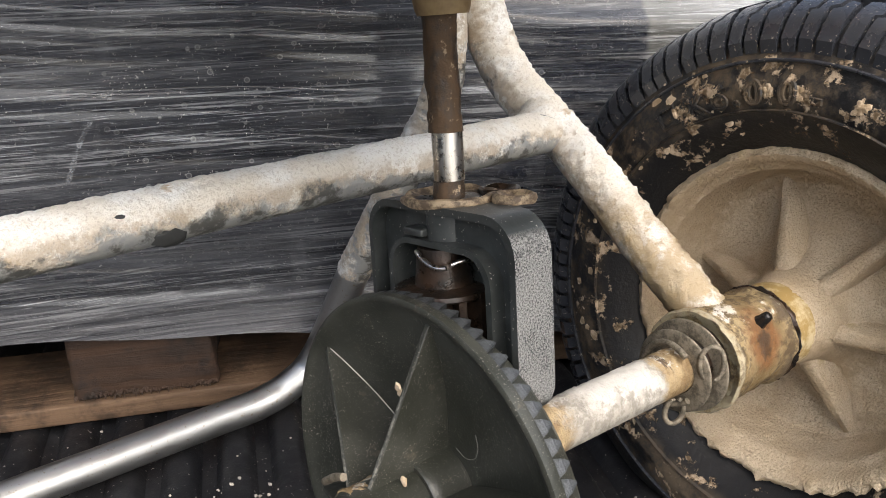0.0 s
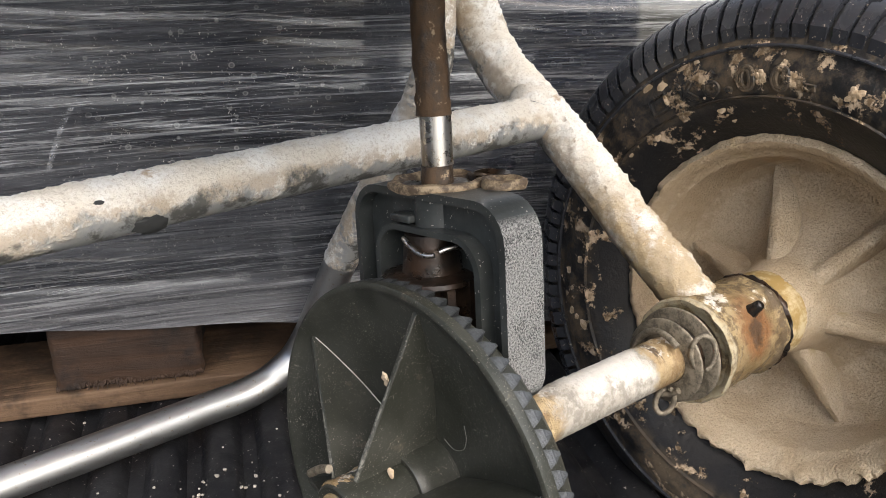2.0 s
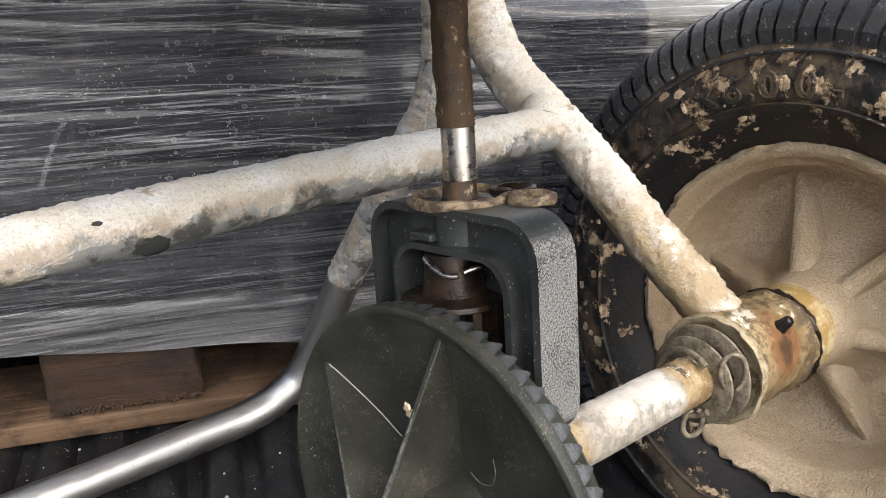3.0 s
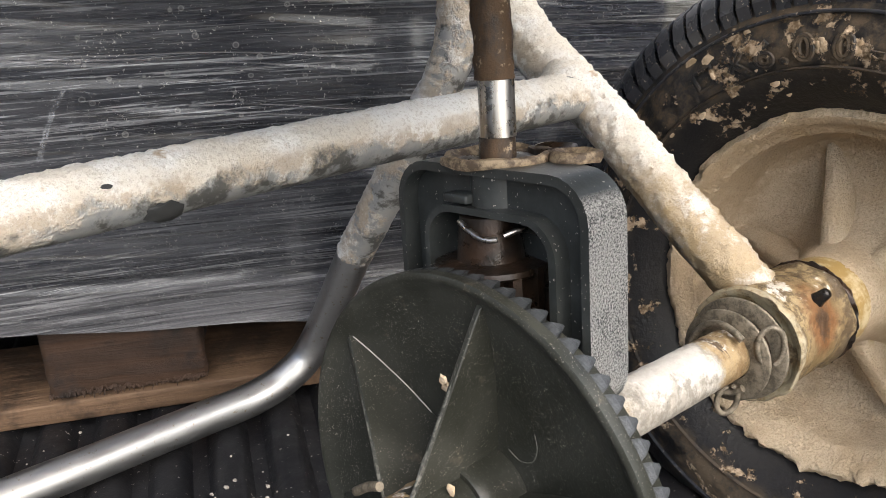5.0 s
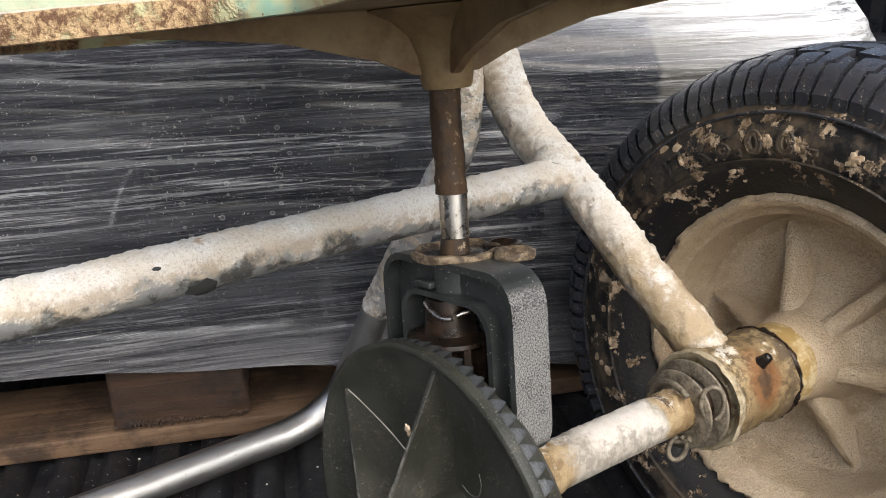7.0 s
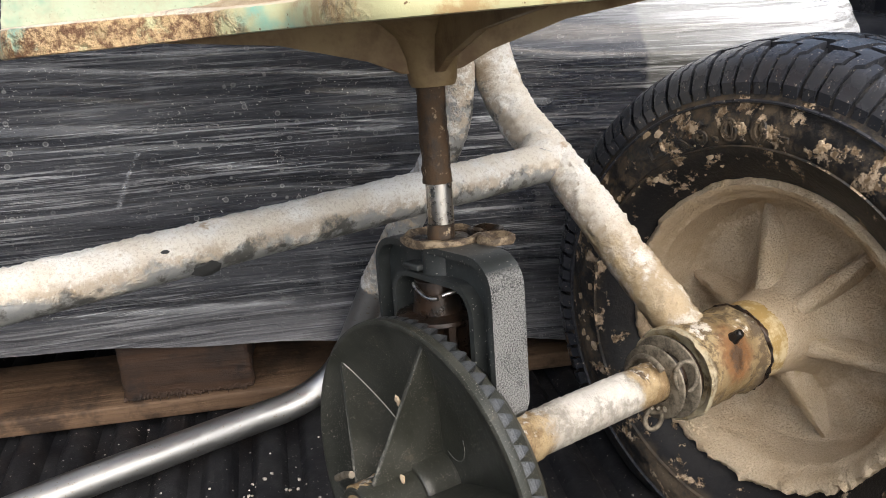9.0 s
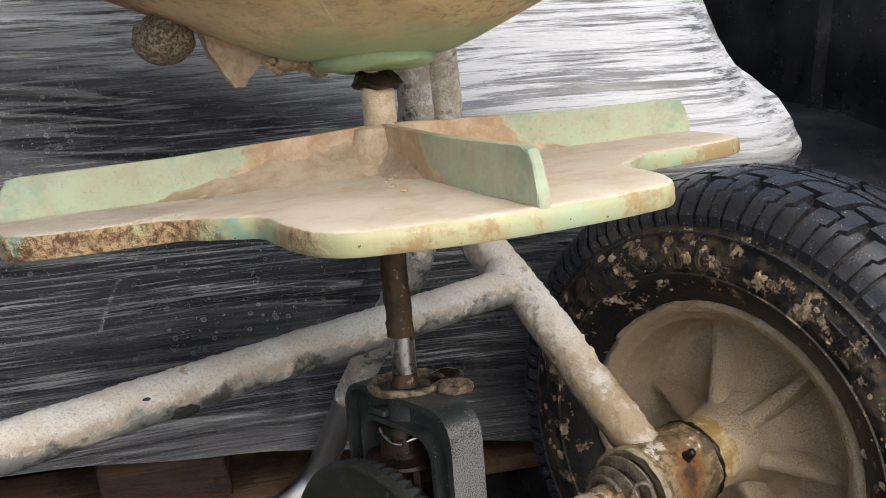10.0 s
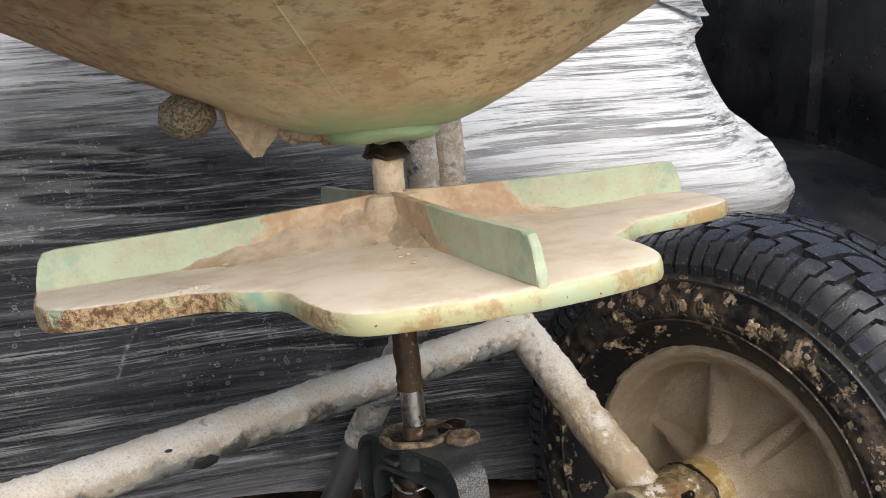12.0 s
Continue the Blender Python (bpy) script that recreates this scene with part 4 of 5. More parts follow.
# the tyre's size in raised outlined figures
for sign, ang in (("X", 69.0), ("6", 76.3), (".", 80.8), ("0", 85.5), ("0", 94), ("-", 101)):
    letters = bpy.data.curves.new("figure", "FONT")
    letters.body, letters.size, letters.align_x = sign, 0.0175, "CENTER"
    letters.fill_mode, letters.bevel_depth, letters.bevel_resolution, letters.resolution_u = "NONE", 0.0011, 1, 5
    carrier = bpy.data.objects.new("figure", letters)
    bm = bmesh.new()
    bm.from_mesh(carrier.to_mesh())
    carrier.to_mesh_clear()
    bpy.data.objects.remove(carrier)
    for v in bm.verts:
        r = 0.1240 + v.co.y
        v.co = sidewall_point(r, ang + math.degrees(v.co.x * 1.15 / r), 0.0006 + v.co.z)
    part("raised_figure", bm, M_TYRE, tyre)

# raised marks round the sidewall, too worn to read
marks = ((61, 4.6), (133, 4.0), (140, 4.0))
for i, (ang, wide) in enumerate(marks):
    bm = bmesh.new()
    loop = [(0.1262, -wide / 2), (0.1355, -wide / 2), (0.1355, wide / 2), (0.1262, wide / 2), (0.1262, -wide / 2)]
    pts = []
    for (r0, a0), (r1, a1) in zip(loop, loop[1:]):
        for k in range(5):
            pts.append(sidewall_point(r0 + (r1 - r0) * k / 5, ang + a0 + (a1 - a0) * k / 5, 0.0006))
    sweep(pts + pts[:1], 0.0013, 6, None, False, bm)
    part("raised_mark", bm, M_TYRE, tyre)
part("bead_ring", lathe([(sidewall_x(0.1195) - 0.0012, 0.1195), (sidewall_x(0.121) - 0.0022, 0.1203), (sidewall_x(0.121) - 0.0012, 0.1212)], 96, "x"), M_TYRE, tyre)
part("shoulder_ring", lathe([(WX - 0.0608, 0.1448), (WX - 0.0628, 0.1456), (WX - 0.0628, 0.1464), (WX - 0.0606, 0.1474)], 128, "x", tyre_lump), M_TREAD, tyre)

# dried clods stuck to the sidewall
rng = random.Random(5)
bm = bmesh.new()


def clod(bm, c, out, size, flat):
    got = bmesh.ops.create_icosphere(bm, subdivisions=2, radius=size)["verts"]
    for v in got:
        d = v.co.copy()
        d *= 1 + 0.55 * noise.noise(d * (2.2 / size) + c * 90)
        v.co = c + d - out * d.dot(out) * (1 - flat)


groups = [(0.128, 62, 0.016, 26), (0.113, 78, 0.010, 26), (0.118, 68, 0.010, 18), (0.139, 103, 0.007, 12), (0.137, 95, 0.005, 8), (0.126, 128, 0.012, 16), (0.142, 70, 0.004, 9), (0.150, 63, 0.006, 14),
          (0.124, 20, 0.010, 30), (0.128, 35, 0.012, 26), (0.118, 48, 0.010, 20), (0.130, 2, 0.010, 24), (0.126, -14, 0.010, 22), (0.128, -30, 0.010, 18), (0.130, 160, 0.012, 24), (0.126, 172, 0.010, 22), (0.131, 184, 0.012, 20), (0.122, 196, 0.010, 16), (0.133, 212, 0.012, 14), (0.136, 240, 0.014, 16), (0.128, 262, 0.014, 16)]
for r, ang, spread, count in groups:
    for k in range(int(count * (0.7 if 150 < ang < 220 else 0.14))):
        rr = min(0.150, max(0.105, rng.gauss(r, spread * 0.6)))
        aa = ang + math.degrees(rng.gauss(0, spread * 0.8) / rr)
        c = sidewall_point(rr, aa)
        if world_z(c) > FLOOR + 0.01:
            clod(bm, c, Vector((-1, 0, 0)), 0.0009 + 0.0030 * rng.random() ** 2.5, 0.14)
tagged(part("dried_mud", bm, M_MUD, tyre, "dried cream mud clods"), kind="stuff")


def rim_lump(p, along, r, a):
    lowest = max(0.0, -math.sin(a + 0.25))
    edge = max(0.0, 1 - abs(r - 0.097) / 0.012)
    cake = 0.0010 + 0.0045 * lowest
    n = fnoise(p, 60, 3) * 0.0013 + max(0, fnoise(p, 150, 2)) * cake * edge + noise.noise(p * 380) * (0.0005 + 0.0008 * edge) + noise.noise(p * 900) * (0.0003 + 0.0006 * edge)
    o = Vector((0, math.cos(a), math.sin(a)))
    return Vector((-1, 0, 0)) * (n + edge * lowest * 0.0035) + o * (edge * (n * 0.7 + lowest * 0.0012))


rim = part("rim", lathe(resample([(0.262, 0.0985), (0.246, 0.1000), (0.2405, 0.0985), (0.2385, 0.0950), (0.2405, 0.0915), (0.2460, 0.0885), (0.2480, 0.0855), (0.2620, 0.0835), (0.2760, 0.0800), (0.2800, 0.0740), (0.2815, 0.0600), (0.2800, 0.0460), (0.2720, 0.0350), (0.2580, 0.0285), (0.2420, 0.0255), (0.2310, 0.0242)], 0.0018), 240, "x", rim_lump), M_RIM, SP, "cream powder-coated wheel rim with ribs")
part("hub", lathe(resample([(0.2330, 0.0244), (0.2200, 0.0236), (0.2130, 0.0240), (0.2130, 0.0120)], 0.003), 56, "x"), M_HUB, SP, "mustard-brown stained hub end")
for ang in (14, 75, 134, 193, 252, 313):
    bm = bmesh.new()
    n, rows = 16, []
    for i in range(n + 1):
        t = i / n
        r = 0.020 + 0.058 * t
        top = 0.2470 + 0.0300 * t
        w = 0.0058 - 0.0030 * t
        rows.append([(r, -w - 0.003, 0.286), (r, -w, top + 0.002), (r, -w * 0.55, top), (r, w * 0.55, top), (r, w, top + 0.002), (r, w + 0.003, 0.286)])
    vs = []
    for row in rows:
        line = []
        for r, side, x in row:
            p = Vector((x, r, side))
            p += noise.noise_vector(p * 130) * 0.0007
            line.append(bm.verts.new(p))
        vs.append(line)
    for a, b in zip(vs, vs[1:]):
        for i in range(5):
            bm.faces.new((a[i], a[i + 1], b[i + 1], b[i]))
    bm.faces.new(vs[-1])
    part("wheel_rib", bm, M_RIM, rim, "", True, Matrix.Rotation(radians(ang), 4, "X"))

# ---- drive gear ----
GC = (-0.0012, -0.0024)
gear = part("drive_gear", lathe(resample([(-0.0545, 0.0108), (-0.0550, 0.0132), (-0.0540, 0.0142), (-0.0140, 0.0152), (-0.0118, 0.0172), (-0.0125, 0.0300), (-0.0160, 0.0480), (-0.0205, 0.0640), (-0.0238, 0.0728), (-0.0262, 0.0765), (-0.0272, 0.0776), (-0.0275, 0.0788), (-0.0268, 0.0800), (-0.0245, 0.0802), (-0.0225, 0.0798), (-0.0216, 0.0742), (-0.0120, 0.0735), (-0.0100, 0.0715), (-0.0072, 0.0690), (-0.0072, 0.0200), (-0.004, 0.0160), (0.004, 0.0150), (0.004, 0.0114)], 0.006), 120, "x", None, False, None, GC), M_GEAR, SP, "dark grey-green plastic gear with stiffening ribs")
for k in range(6):
    bm = bmesh.new()
    out = [(0.0130, -0.0105), (0.0480, -0.0150), (0.0722, -0.0226), (0.0738, -0.0240), (0.0728, -0.0252), (0.0150, -0.0478), (0.0130, -0.0480)]
    front = [bm.verts.new((x, r, 0.0011)) for r, x in out]
    rear = [bm.verts.new((x, r, -0.0011)) for r, x in out]
    n = len(out)
    bm.faces.new(front)
    bm.faces.new(rear[::-1])
    for i in range(n):
        bm.faces.new((front[i], front[(i + 1) % n], rear[(i + 1) % n], rear[i]))
    bmesh.ops.bevel(bm, geom=[e for e in bm.edges if e.calc_length() > 0.004], offset=0.0004, segments=1, affect="EDGES")
    part("gear_rib", bm, M_GEAR, gear, "", False, Matrix.Translation((0, *GC)) @ Matrix.Rotation(radians(39.3 + 60.5 * k), 4, "X"))
    edge = [Vector((-0.0249 - 0.0229 * t, 0.0706 - 0.0556 * t, 0)) for t in [i / 24 for i in range(25)]]
    part("rubbed_edge", sweep(edge, 0.0008, 8, lambda p, o: 0.0003 * noise.noise(p * 400)), M_RUBBED, gear, "paler rubbed rib edge", True, Matrix.Translation((0, *GC)) @ Matrix.Rotation(radians(39.3 + 60.5 * k), 4, "X"))
TEETH = 76
bm = bmesh.new()
ends = []
for x, w, r0, r1 in ((-0.0225, 0.0031, 0.0730, 0.0797), (-0.0196, 0.0022, 0.0730, 0.0800), (-0.0162, 0.0005, 0.0728, 0.0794)):
    ends.append([bm.verts.new((x, r, side * w)) for r, side in ((r0, -1), (r1, -1), (r1, 1), (r0, 1))])
for a, b in zip(ends, ends[1:]):
    for i in range(4):
        bm.faces.new((a[i], a[(i + 1) % 4], b[(i + 1) % 4], b[i]))
bm.faces.new(ends[-1])
tooth = finish("gear_tooth", bm, M_TOOTH, False)
for k in range(TEETH):
    part("gear_tooth", tooth, None, gear, "", False, Matrix.Translation((0, *GC)) @ Matrix.Rotation(2 * math.pi * k / TEETH, 4, "X"))
part("boss_collar", lathe(resample([(-0.0285, 0.0146), (-0.0285, 0.0166), (-0.0278, 0.0172), (-0.0150, 0.0184), (-0.0105, 0.0186)], 0.004), 60, "x", None, False, None, GC), M_GEAR, gear)
# split pin through the gear's boss, and its washer behind
part("split_pin", sweep(spline([(-0.0525, 0.0185, 0.0085), (-0.0520, 0.012, 0.0125), (-0.0520, 0.006, 0.0148)], 0.002), 0.0016, 10), M_WASHER, SP, "short pale split pin")
part("gear_washer", lathe([(0.010, 0.0112), (0.010, 0.0262), (0.0113, 0.0268), (0.0126, 0.0262), (0.0126, 0.0112)], 48, "x"), M_WASHER, SP, "thin stained washer")

# ---- gearbox ----
Y0, Y1, Z0, Z1 = -0.0440, 0.0380, 0.034, 0.1085
XF, XB = -0.0105, 0.0070
outer = rounded(Y0, Y1, Z0, Z1, 0.014)
inner = rounded(Y0 + 0.0030, Y1 - 0.0024, Z0 + 0.003, Z1 - 0.0030, 0.0112)
gearbox = part("gearbox", ring_between(outer, inner, XB, XF, "x", 0.0009), M_BOX, SP, "dark grey plastic gear housing, outer side caked in salt grains")
part("gearbox_back", prism(rounded(Y0 + 0.003, Y1 - 0.003, Z0 + 0.003, Z1 - 0.003, 0.011), 0.0064, 0.0085, "x", 0.0010), M_BOX, gearbox)
arch_o = rounded(-0.0320, 0.0255, 0.0385, 0.0952, 0.013)
arch_i = rounded(-0.0292, 0.0231, 0.0410, 0.0929, 0.0104)
part("gearbox_floor", ring_between(rounded(Y0 + 0.003, Y1 - 0.003, Z0 + 0.003, Z1 - 0.003, 0.0105), rounded(-0.0315, 0.0250, 0.0400, 0.0948, 0.012), -0.0020, -0.0045, "x"), M_BOX, gearbox)
part("inner_frame", ring_between(arch_o, arch_i, 0.0062, -0.0108, "x", 0.0008), M_BOX, gearbox)
part("shaft_boss", sweep([Vector((0, 0, 0.0935 + 0.0014 * k)) for k in range(10)], 0.0090, 28), M_BOX, gearbox)
part("frame_clip", box(-0.0110, -0.0040, 0.004, 0.015, 0.0960, 0.0990, 0.0008), M_BOX, gearbox)
part("pinion", lathe([(0.0738, 0.004), (0.0738, 0.0180), (0.0748, 0.0190), (0.0764, 0.0186), (0.0776, 0.0112), (0.0920, 0.0096), (0.0930, 0.004)], 48, "z", None, False, None, (-0.002, 0.003)), M_GREASE, SP, "greasy brown pinion flange")
bm = bmesh.new()
for k in range(12):
    a = 2 * math.pi * k / 12
    pts = [(0.0085, -0.003), (0.0165, -0.0014), (0.0165, 0.0014), (0.0085, 0.003)]
    lo = [bm.verts.new((r * math.cos(a) - w * math.sin(a), r * math.sin(a) + w * math.cos(a), 0.052)) for r, w in pts]
    hi = [bm.verts.new((r * math.cos(a) - w * math.sin(a), r * math.sin(a) + w * math.cos(a), 0.0764)) for r, w in pts]
    bm.faces.new(lo)
    for i in range(4):
        bm.faces.new((lo[i], lo[(i + 1) % 4], hi[(i + 1) % 4], hi[i]))
part("pinion_teeth", bm, M_GREASE, SP, "", False)
clip = [Vector((0.0135 * math.cos(a), 0.0135 * math.sin(a), 0.0885 + 0.0022 * math.sin(3 * a))) for a in [radians(152 + 4.5 * k) for k in range(16)]]
part("spring_clip", sweep(clip, 0.0010, 8), M_STEEL, SP, "bright bent spring clip")
clip = [Vector((0.0135 * math.cos(a), 0.0135 * math.sin(a), 0.0868 + 0.0022 * math.sin(3 * a + 1))) for a in [radians(228 + 4.5 * k) for k in range(16)]]
part("spring_clip", sweep(clip, 0.0010, 8), M_STEEL, SP, "bright bent spring clip")


def dirty(p, along, r, a):
    return noise.noise_vector(p * 120) * 0.0012


part("bearing_flange", lathe(resample([(0.1080, 0.0115), (0.1092, 0.0120), (0.1096, 0.0145), (0.1112, 0.0162), (0.1108, 0.0176), (0.1092, 0.0180), (0.1080, 0.0175)], 0.0012), 60, "z", dirty, False, None, (0.003, 0.003)), M_FLANGE, SP, "bent dirty bearing flange")
part("flange_lug", lathe(resample([(0.1082, 0.0035), (0.1094, 0.0045), (0.1114, 0.0066), (0.1110, 0.0080), (0.1094, 0.0085), (0.1080, 0.0080)], 0.0012), 36, "z", dirty, False, None, (0.014, -0.0195)), M_FLANGE, SP, "dirt-filled flange lug")
part("flange_lug", lathe(resample([(0.1082, 0.0035), (0.1094, 0.0045), (0.1114, 0.0066), (0.1110, 0.0080), (0.1094, 0.0085), (0.1080, 0.0080)], 0.0012), 36, "z", dirty, False, None, (0.0215, -0.004)), M_GREASE, SP, "dark greasy flange lug")
part("grease_pool", lathe([(0.1096, 0.0005), (0.1100, 0.009), (0.1094, 0.0135)], 32, "z", dirty), M_GREASE, SP)

# ---- shaft ----


def rusty(p, o):
    return 0.0011 * fnoise(p, 130, 3)


part("shaft", sweep([Vector((0, 0, 0.134 + 0.0016 * k)) for k in range(32)], 0.0061, 32, rusty), M_RUST, SP, "rust-brown upper drive shaft")
part("shaft_collar", sweep([Vector((0.0003, -0.0004, 0.1165 + 0.0022 * k)) for k in range(9)], 0.0057, 32), M_STEEL, SP, "bright worn band on the shaft")
part("shaft_foot", sweep([Vector((0, 0, 0.066 + 0.0021 * k)) for k in range(25)], 0.0060, 28, rusty), M_RUST, SP, "rusty shaft foot")
part("upper_shaft", sweep([Vector((0, 0, 0.205 + 0.0016 * k)) for k in range(34)], 0.0071, 28, crust(0.0006)), M_CLOD, SP, "powder-covered upper shaft")

# ---- impeller ----


def plate_radius(deg):
    f = abs((deg - 249 + 45) % 90 - 45)
    t = min(1.0, max(0.0, (f - 17) / 21))
    t = t * t * (3 - 2 * t)
    return 0.1560 - 0.0440 * t


N_OUT = 240
shape = [(plate_radius(360 * k / N_OUT), radians(360 * k / N_OUT)) for k in range(N_OUT)]


def at_plate(scale_in, z):
    # the rim hangs lower under one arm, where the crust has built up
    out = []
    for r, a in shape:
        drop = max(0.0, math.cos(a - radians(161))) ** 6 * 0.0022 if z < 0.203 else 0.0
        out.append(((r - scale_in) * math.cos(a), (r - scale_in) * math.sin(a), z - drop))
    return out


impeller = part("impeller_plate", bmesh.new(), M_PLATE, SP, "pale green plastic impeller plate dusted with cream powder")
bm = bmesh.new()
loops = []
for inset, z in ((0.0032, 0.2045), (0.0030, 0.2025), (0.0018, 0.2016), (0.0005, 0.2019), (0.0, 0.2030), (0.0, 0.2065), (0.0006, 0.2084), (0.0022, 0.2092)):
    loops.append([bm.verts.new(p) for p in at_plate(inset, z)])
for share in (0.94, 0.86, 0.76, 0.64, 0.5, 0.36, 0.22, 0.09):
    ring = []
    for r, a in shape:
        p = Vector((math.cos(a) * r * share, math.sin(a) * r * share, 0.2092))
        p.z += 0.0008 * fnoise(p, 60, 3) + max(0, fnoise(p, 22, 3)) * 0.0018 + 0.0025 * (1 - share) ** 3
        ring.append(bm.verts.new(p))
    loops.append(ring)
for a, b in zip(loops, loops[1:]):
    for i in range(N_OUT):
        bm.faces.new((a[i], a[(i + 1) % N_OUT], b[(i + 1) % N_OUT], b[i]))
bm.faces.new(loops[-1])
data = finish("impeller_plate", bm, M_PLATE)
impeller.data = data
# the plate sits a little askew on its shaft
impeller.matrix_basis = pose(-0.0020, -0.0035, 0.2098, 0.45, -1.70, 0) @ Matrix.Translation((0, 0, -0.2092))
bm = bmesh.new()
under = [bm.verts.new(p) for p in at_plate(0.0030, 0.2045)]
bm.faces.new(under)
part("underside", bm, M_UNDER, impeller, "brown stained underside")
for k in range(4):
    ang = 249.5 + 90 * k + (1.3 if k % 2 == 0 else 0.0)
    rot = Matrix.Rotation(radians(ang), 4, "Z")
    pts = [(0.006, 0.2085), (0.1555, 0.2085), (0.1548, 0.2130), (0.1530, 0.2210), (0.1505, 0.2248), (0.1460, 0.2256), (0.090, 0.2262), (0.030, 0.2285), (0.006, 0.2300)]
    bm = prism(pts, -0.0019, 0.0019, "y", 0.0010)
    bmesh.ops.triangulate(bm, faces=[f for f in bm.faces if len(f.verts) > 4])
    part("vane", bm, M_VANE, impeller, "upright pale green vane", False, rot)
    bm = prism([(0.006, 0.2050), (0.112, 0.2050), (0.110, 0.2010), (0.060, 0.1960), (0.026, 0.1860), (0.013, 0.1800), (0.006, 0.1790)], -0.0019, 0.0019, "y", 0.0006)
    part("web", bm, M_UNDER, impeller, "", False, rot)
part("impeller_hub", lathe(resample([(0.1745, 0.0078), (0.1740, 0.0090), (0.1760, 0.0098), (0.1860, 0.0112), (0.1940, 0.0142), (0.2000, 0.0205), (0.2040, 0.0290)], 0.002), 40, "z"), M_UNDER, impeller, "brown stained hub")
part("hub_top", lathe(resample([(0.2095, 0.0300), (0.2125, 0.0220), (0.2190, 0.0165), (0.2245, 0.0140), (0.2285, 0.0128), (0.2295, 0.0085)], 0.0015), 44, "z", lambda p, al, r, a: noise.noise_vector(p * 90) * 0.0012), M_CLOD, impeller, "powder-caked hub top")
# powder banked up between the hub and the vanes
def drift(deg, side, reach, tall, wide):
    bm = bmesh.new()
    rows = []
    for i in range(46):
        t = i / 45
        r = 0.010 + (reach - 0.010) * t
        fall = (1 - t) ** 0.7 * (1 + 0.35 * fnoise(Vector((r, deg, 0)), 70, 3))
        row = []
        for j in range(13):
            q = j / 12
            h = tall * fall * (1 - q) ** 1.7
            p = Vector((r, side * (0.0017 + wide * (0.35 + 0.65 * fall) * q), 0.2090 + h))
            row.append(bm.verts.new(p + noise.noise_vector(p * 240) * 0.0007 + noise.noise_vector(p * 90) * 0.0009))
        rows.append(row)
    for a, b in zip(rows, rows[1:]):
        for i in range(12):
            bm.faces.new((a[i], a[i + 1], b[i + 1], b[i]))
    tagged(part("powder_drift", bm, M_DRIFT, impeller, "tan powder banked against a vane", True, Matrix.Rotation(radians(deg), 4, "Z")), kind="stuff")


drift(159.5, 1, 0.098, 0.0150, 0.030)
drift(250.8, -1, 0.060, 0.0140, 0.016)
drift(250.8, 1, 0.070, 0.0130, 0.018)
drift(339.5, -1, 0.090, 0.0110, 0.016)
# loose lumps on it
bm = bmesh.new()
for k in range(4):
    for j in range(150 if k == 3 else 50):
        r = rng.uniform(0.015, 0.085)
        off = rng.choice((-1, 1)) * (0.0015 + 0.014 * rng.random() ** 2)
        a = radians(249.5 + 90 * k)
        c = Vector((math.cos(a) * r - math.sin(a) * off, math.sin(a) * r + math.cos(a) * off, 0.2098))
        clod(bm, c, Vector((0, 0, 1)), 0.0008 + 0.0020 * rng.random() ** 3, 0.5)
tagged(part("loose_powder", bm, M_CLOD, impeller, "loose powder lumps"), kind="stuff")

# ---- hopper ----


def hopper_ring(r, z, n=120):
    out = []
    for k in range(n):
        a = 2 * math.pi * k / n
        d = a - radians(212)
        blend = min(1.0, max(0.0, (r - 0.02) / 0.10))
        turned = 1.0 / (abs(math.cos(d - math.pi / 4)) ** 2.6 + abs(math.sin(d - math.pi / 4)) ** 2.6) ** (1 / 2.6)
        rr = r * (1 + (turned - 1) * blend) * (1 - 0.085 * blend * max(0.0, math.cos(a + radians(35))))
        out.append(Vector((rr * math.cos(a), rr * math.sin(a), z)))
    return out


bm = bmesh.new()
levels = [(0.010, 0.2600), (0.024, 0.2590), (0.034, 0.2600), (0.046, 0.2640), (0.06, 0.2700), (0.08, 0.2790), (0.10, 0.2885), (0.13, 0.3030), (0.16, 0.3180), (0.19, 0.3340), (0.21, 0.3500), (0.222, 0.3750), (0.235, 0.46), (0.245, 0.54), (0.240, 0.54), (0.228, 0.46), (0.214, 0.380), (0.19, 0.342), (0.12, 0.306), (0.05, 0.274), (0.010, 0.268)]
rows = []
for r, z in levels:
    ring = hopper_ring(r, z)
    rows.append([bm.verts.new(p + noise.noise_vector(p * 30) * 0.0008) for p in ring])
for a, b in zip(rows, rows[1:]):
    for i in range(120):
        bm.faces.new((a[i], a[(i + 1) % 120], b[(i + 1) % 120], b[i]))
bm2 = bmesh.new()
ridge = [hopper_ring(r, z)[74] for r, z in levels[4:12]]
sweep(spline(ridge, 0.006), 0.0006, 8, None, True, bm2)
hopper = part("hopper", bm, M_HOPPER, SP, "tan stained plastic hopper with a greenish outlet")
part("mould_ridge", bm2, M_HOPPER, hopper, "faint moulded ridge")
part("outlet_boss", lathe(resample([(0.2600, 0.0270), (0.2565, 0.0262), (0.2545, 0.0225), (0.2535, 0.0150), (0.2540, 0.0070)], 0.0015), 40, "z", lambda p, al, r, a: noise.noise_vector(p * 110) * 0.0016), M_HOPPER, SP, "rough green-stained outlet boss")
part("agitator", lathe(resample([(0.2550, 0.0060), (0.2500, 0.0110), (0.2475, 0.0125), (0.2455, 0.0090)], 0.0015), 20, "z", lambda p, al, r, a: noise.noise_vector(p * 140) * 0.0022), M_GREASE, SP, "dark gritty agitator base")

